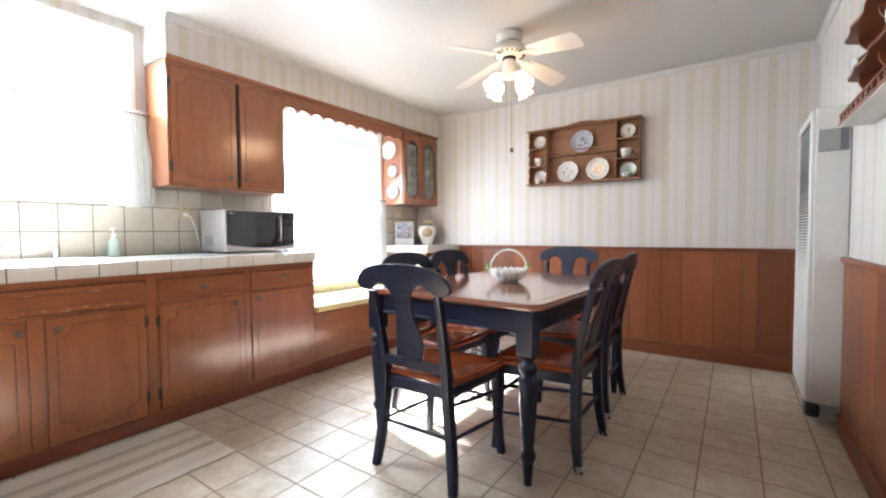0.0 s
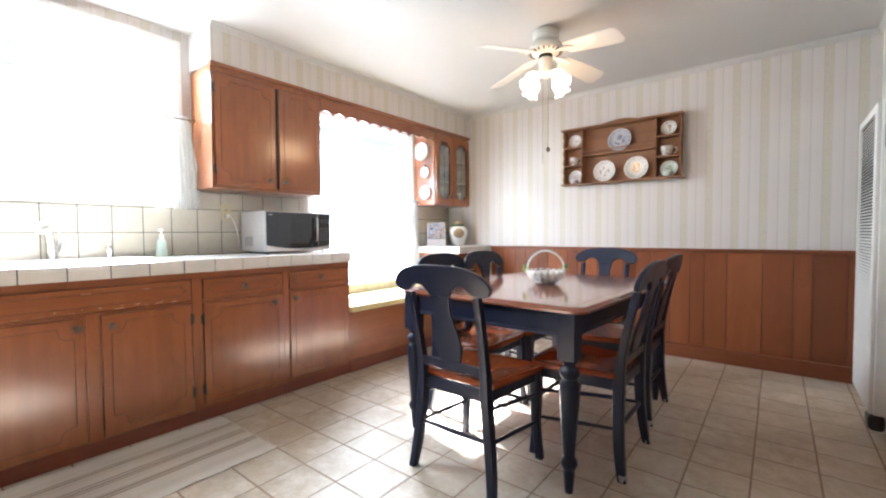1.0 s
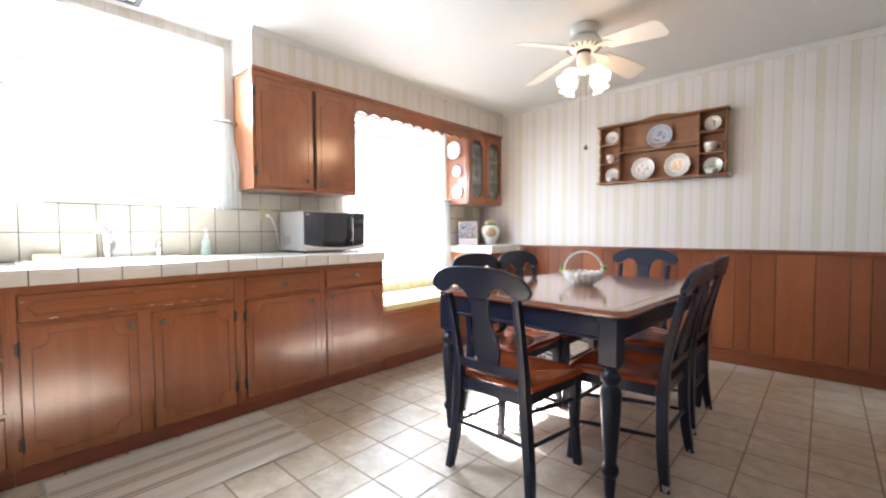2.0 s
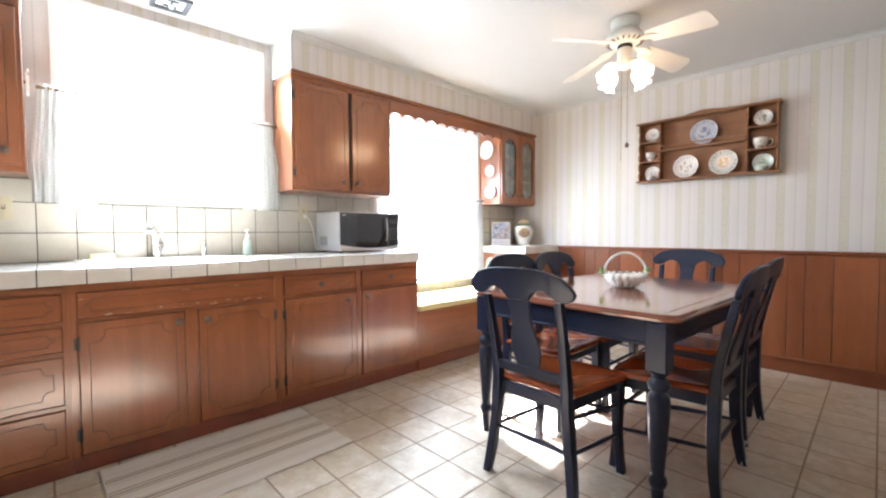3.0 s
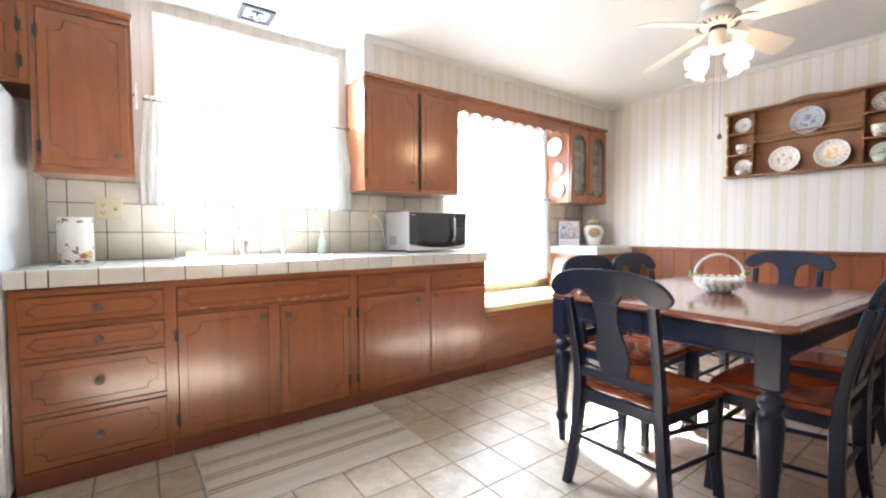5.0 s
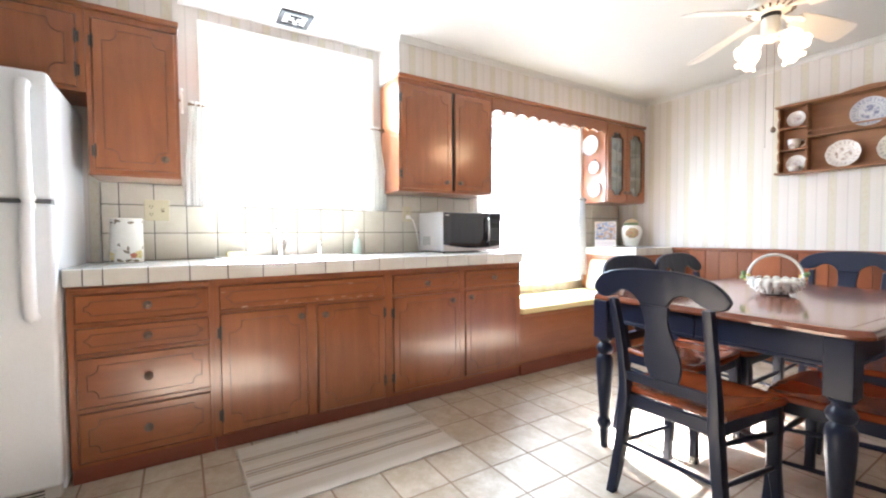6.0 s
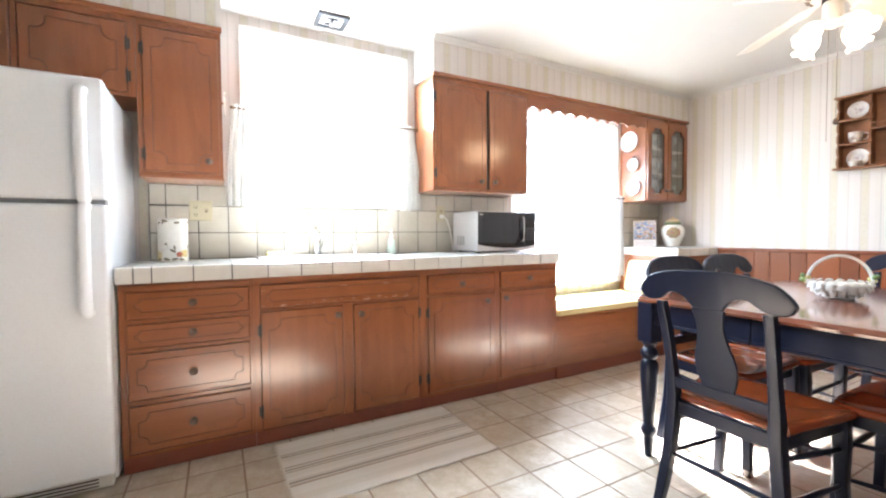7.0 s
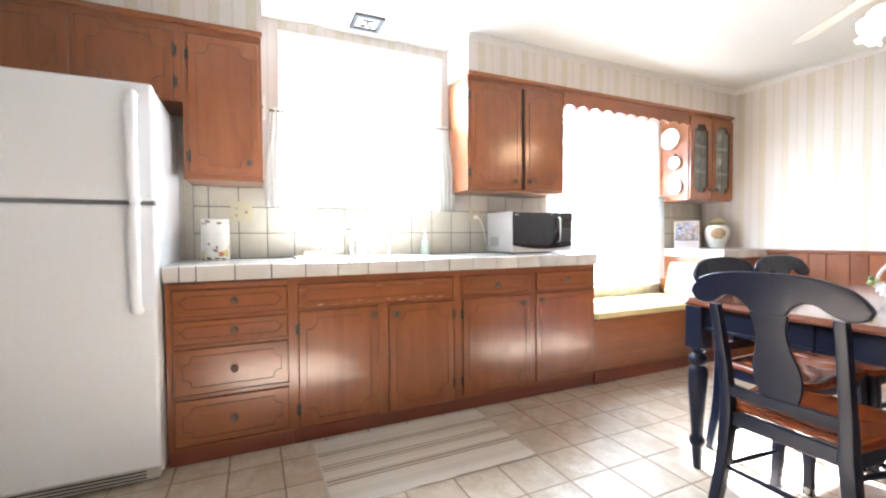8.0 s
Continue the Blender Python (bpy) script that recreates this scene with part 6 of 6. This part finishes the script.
# cutting board above the drawers, ornament beside the window
cbd = thing("cutting_board", pose(FACE, -0.33, 0.85), "pull-out wooden cutting board above the drawers", "cutting board")
part("board", box(bmesh.new(), FACE - 0.017, FACE + 0.006, -0.585, -0.066, 0.846, 0.866, 0.003), CAB_H, cbd, inworld=True)
orn = smoothline([(0.0, 0.075), (0.018, 0.062), (0.014, 0.040), (0.030, 0.010), (0.034, -0.030), (0.018, -0.060), (-0.010, -0.066), (-0.026, -0.040), (-0.024, 0.0), (-0.012, 0.030), (-0.020, 0.055)], 4, True)
wo = thing("wall_ornament", pose(-3.02, -0.155, 1.86), "small white painted wooden ornament beside the window", "ornament")
part("shape", slab(bmesh.new(), orn, lambda u, v, w: (u, w, v), 0.012, 0.003), PORC, wo)
part("peg", boxes((-0.006, 0.006, -0.008, 0.0, 0.0, 0.012)), CAB, wo)

# ---- outside ----
# invented pale ground: a reflector that brightens the neighbour's shaded wall
BOUNCE_GROUND = plain("pale_bounce_ground", (0.52, 0.51, 0.48), 0.9, vary=0.12, scale=6, bump=0.3)
gm = bmesh.new()
bmesh.ops.create_grid(gm, x_segments=8, y_segments=8, size=400)
gm.transform(Matrix.Translation((-400 + XW - 0.17, 0, -0.45)))
solid("ground", gm, BOUNCE_GROUND, "pale ground outside the windows, added to bounce daylight upward", "ground", "structure")
nh = thing("neighbour_house", pose(-9.0, 3, -0.45), "white neighbouring house with sunlit grey shingle roof", "house")
SID = plain("white_siding", (0.80, 0.80, 0.78), 0.6, vary=0.03)
part("wall", boxes((-15.0, -9.2, -9, 15, -0.45, 3.59)), SID, nh, inworld=True)
SHING = plain("weathered_shingle", (0.17, 0.155, 0.14), 0.9, vary=0.1, scale=5, bump=0.3)
UNDER = plain("roof_underlay", (0.020, 0.018, 0.018), 0.95)
part("roof_body", slab(bmesh.new(), [(-9.0, 3.60), (-10.1, 4.57), (-14.2, 4.57), (-15.3, 3.60)], lambda u, v, w: (u, -9.3 + w, v), 24.6), UNDER, nh, "dark roof underlay", inworld=True)
r5 = random.Random(8)
cx, cz = -0.75, 0.661
for k in range(11):
    x0, z0 = -9.0 + cx * 0.13 * k + 0.006, 3.615 + cz * 0.13 * k
    rf2 = bmesh.new()
    y = -9.4
    while y < 15.3:
        w5 = r5.uniform(0.10, 0.30)
        dv = r5.uniform(-0.008, 0.010)
        ln5 = r5.choice((0.128, 0.126, 0.122, 0.114, 0.104))
        slab(rf2, [(y, dv), (y + w5 - 0.004, dv), (y + w5 - 0.004, ln5), (y, ln5)], lambda u, v, w: (x0 + cx * v + 0.66 * w, u, z0 + cz * v + 0.75 * w), 0.016)
        y += w5
    ob = part("shingle_course", rf2, SHING, nh)
    ob["kind"] = "stuff"
    ob.data.transform(world_of(nh).inverted())
part("eave_board", boxes((-9.00, -8.95, -9.4, 15.4, 3.45, 3.61)), SID, nh, inworld=True)


# ---- tiles ----
def tile_mesh(name, w, h, t, mat_, bev=0.004):
    """A tile lying on z = 0, centred, with a softened top edge."""
    bm = bmesh.new()
    rings = [[bm.verts.new((sx * (w / 2 - d), sy * (h / 2 - d), z)) for sx, sy in ((1, 1), (-1, 1), (-1, -1), (1, -1))] for d, z in ((0, 0), (0, t - bev * 0.6), (bev * 0.35, t - bev * 0.15), (bev, t))]
    for a, b in zip(rings, rings[1:]):
        for k in range(4):
            bm.faces.new((a[k], a[(k + 1) % 4], b[(k + 1) % 4], b[k]))
    bm.faces.new(rings[-1])
    return finish(bm, name, mat_, angle=70)


CACHE = {}


def lay(name, parent, m, w, h, t, mat_, bev=0.004):
    key = (name, round(w, 4), round(h, 4), t, mat_.name)
    if key not in CACHE:
        CACHE[key] = tile_mesh(name, w, h, t, mat_, bev)
    o = new(name, CACHE[key])
    o.parent = parent
    o.matrix_basis = world_of(parent).inverted() @ m
    return o


# wall tiles: the mesh's own z points out of the wall
SPLASH = plain("splash_grout", (0.060, 0.055, 0.058), 0.85, vary=0.2, scale=60, bump=0.2)
OUT_X = Matrix(((0, 0, 1, 0), (1, 0, 0, 0), (0, 1, 0, 0), (0, 0, 0, 1)))
GJ = 0.0045
cols = [-0.545, -0.464] + [-0.302 + 0.1612 * k for k in range(15)]
cols = [c for c in cols if c < 1.99] + [2.0]
rows3 = [0.9505, 1.107, 1.269, 1.404]


def splash(name, cols, rows3, keep, label):
    th = thing(name, pose(XW, cols[0], rows3[0]), label, "backsplash", "", "structure")
    bed = bmesh.new()
    for c0, c1 in zip(cols, cols[1:]):
        for z0, z1 in zip(rows3, rows3[1:]):
            zz = keep(c0, c1, z0, z1)
            if zz > z0 + 0.004:
                box(bed, XW + 0.001, XW + 0.005, c0, c1, z0, zz)
                lay("tile", th, Matrix.Translation((XW + 0.004, (c0 + c1) / 2, (z0 + zz) / 2)) @ OUT_X, c1 - c0 - GJ, zz - z0 - GJ, 0.006, STILE, 0.003)
    part("grout_bed", bed, SPLASH, th, "dark grout", inworld=True)
    return th


def keep_main(c0, c1, z0, z1):
    mid = (c0 + c1) / 2
    if z0 > 1.2:
        return 1.276 if -0.09 < mid < 1.11 else 1.392
    return z1


splash("backsplash", cols, rows3, keep_main, "cream square wall tiles with dark grout lines")
splash("backsplash", [3.42 + 0.155 * k for k in range(4)] + [YN - 0.002], [0.9505, 1.092, 1.250, 1.398], lambda a, b, c, d: d, "cream square wall tiles under the corner cabinet")


# counter tiles: edge tiles are rounded caps, top tiles lie flat
def edge_mesh(w):
    bm = bmesh.new()
    prof = [(-0.012, 0.0), (0.0, 0.0), (0.0, 0.062), (-0.003, 0.071), (-0.011, 0.0748), (-0.035, 0.0748), (-0.035, 0.066), (-0.012, 0.066)]
    rings = [[bm.verts.new((x, s * w / 2, z)) for x, z in prof] for s in (-1, 1)]
    n = len(prof)
    for k in range(n):
        bm.faces.new((rings[0][k], rings[0][(k + 1) % n], rings[1][(k + 1) % n], rings[1][k]))
    bm.faces.new(rings[0])
    bm.faces.new(rings[1])
    return finish(bm, "edge_tile", CTILE, angle=25)


def edge_row(parent, ys, xf):
    for a, b in zip(ys, ys[1:]):
        key = ("edge", round(b - a, 4))
        if key not in CACHE:
            CACHE[key] = edge_mesh(b - a - 0.005)
        o = new("edge_tile", CACHE[key])
        o.parent = parent
        o.matrix_basis = world_of(parent).inverted() @ pose(xf, (a + b) / 2, 0.8765)


ys = [-0.603, -0.535, -0.467] + [-0.467 + 0.1622 * k for k in range(1, 16)]
ys = [y for y in ys if y < 1.96] + [1.985]
edge_row(main_counter, ys, -2.487)
xs = [-2.522 - 0.155 * k for k in range(4)] + [XW + 0.006]
for a, b in zip(ys, ys[1:]):
    for x1, x0 in zip(xs, xs[1:]):
        cx, cy = (x0 + x1) / 2, (a + b) / 2
        if x1 - x0 < 0.03 or (BASIN[0] - 0.01 < cx < BASIN[1] + 0.01 and BASIN[2] - 0.01 < cy < BASIN[3] + 0.01):
            continue
        lay("tile", main_counter, Matrix.Translation((cx, cy, CTOP - 0.004)), x1 - x0 - 0.005, b - a - 0.005, 0.0045, CTILE, 0.002)
# right end cap of the main counter and the end counter
for parent, yy, x_a, x_b, s in ((main_counter, 1.985, XW + 0.01, -2.49, 1), (end_counter, 3.40, XW + 0.01, EX - 0.003, -1)):
    n = 4
    for k in range(n):
        a, b = x_a + (x_b - x_a) * k / n, x_a + (x_b - x_a) * (k + 1) / n
        o = new("edge_tile", CACHE.setdefault(("edge", round(b - a, 4)), edge_mesh(b - a - 0.005)))
        o.parent = parent
        o.matrix_basis = world_of(parent).inverted() @ pose((a + b) / 2, yy, 0.8765, 0, 0, 90 * s)
eys = [3.436 + 0.15 * k for k in range(4)] + [YN - 0.004]
edge_row(end_counter, [3.40] + eys, EX)
exs = [EX - 0.036, EX - 0.19, EX - 0.34, EX - 0.49, XW + 0.006]
for a, b in zip(eys, eys[1:]):
    for x1, x0 in zip(exs, exs[1:]):
        lay("tile", end_counter, Matrix.Translation(((x0 + x1) / 2, (a + b) / 2, CTOP - 0.004)), x1 - x0 - 0.005, b - a - 0.005, 0.0045, CTILE, 0.002)

# floor tiles
TX, TY, GX, GY = -2.152, 1.030, 0.2378, 0.2290
rest = bmesh.new()
for i in range(-5, 13):
    for j in range(-15, 15):
        x0, x1 = TX + GX * i, min(TX + GX * (i + 1), XE)
        y0, y1 = TY + GY * j, min(TY + GY * (j + 1), YN)
        if x1 - x0 < 0.03 or y1 - y0 < 0.03 or x0 < XW - 0.2 or y0 < YS:
            continue
        m = Matrix.Translation(((x0 + x1) / 2, (y0 + y1) / 2, -0.0020))
        if x1 > -2.60 and y1 > -0.35 and not (x0 > 0.2 and y1 < 1.4):
            lay("tile", floor, m, x1 - x0 - 0.0078, y1 - y0 - 0.0088, 0.0020, FTILE, 0.0014)
        else:
            box(rest, x0 + 0.003, x1 - 0.003, y0 + 0.003, y1 - 0.003, -0.0020, 0.0)
ob = part("tiles_out_of_view", rest, FTILE, floor)
ob["kind"] = "stuff"
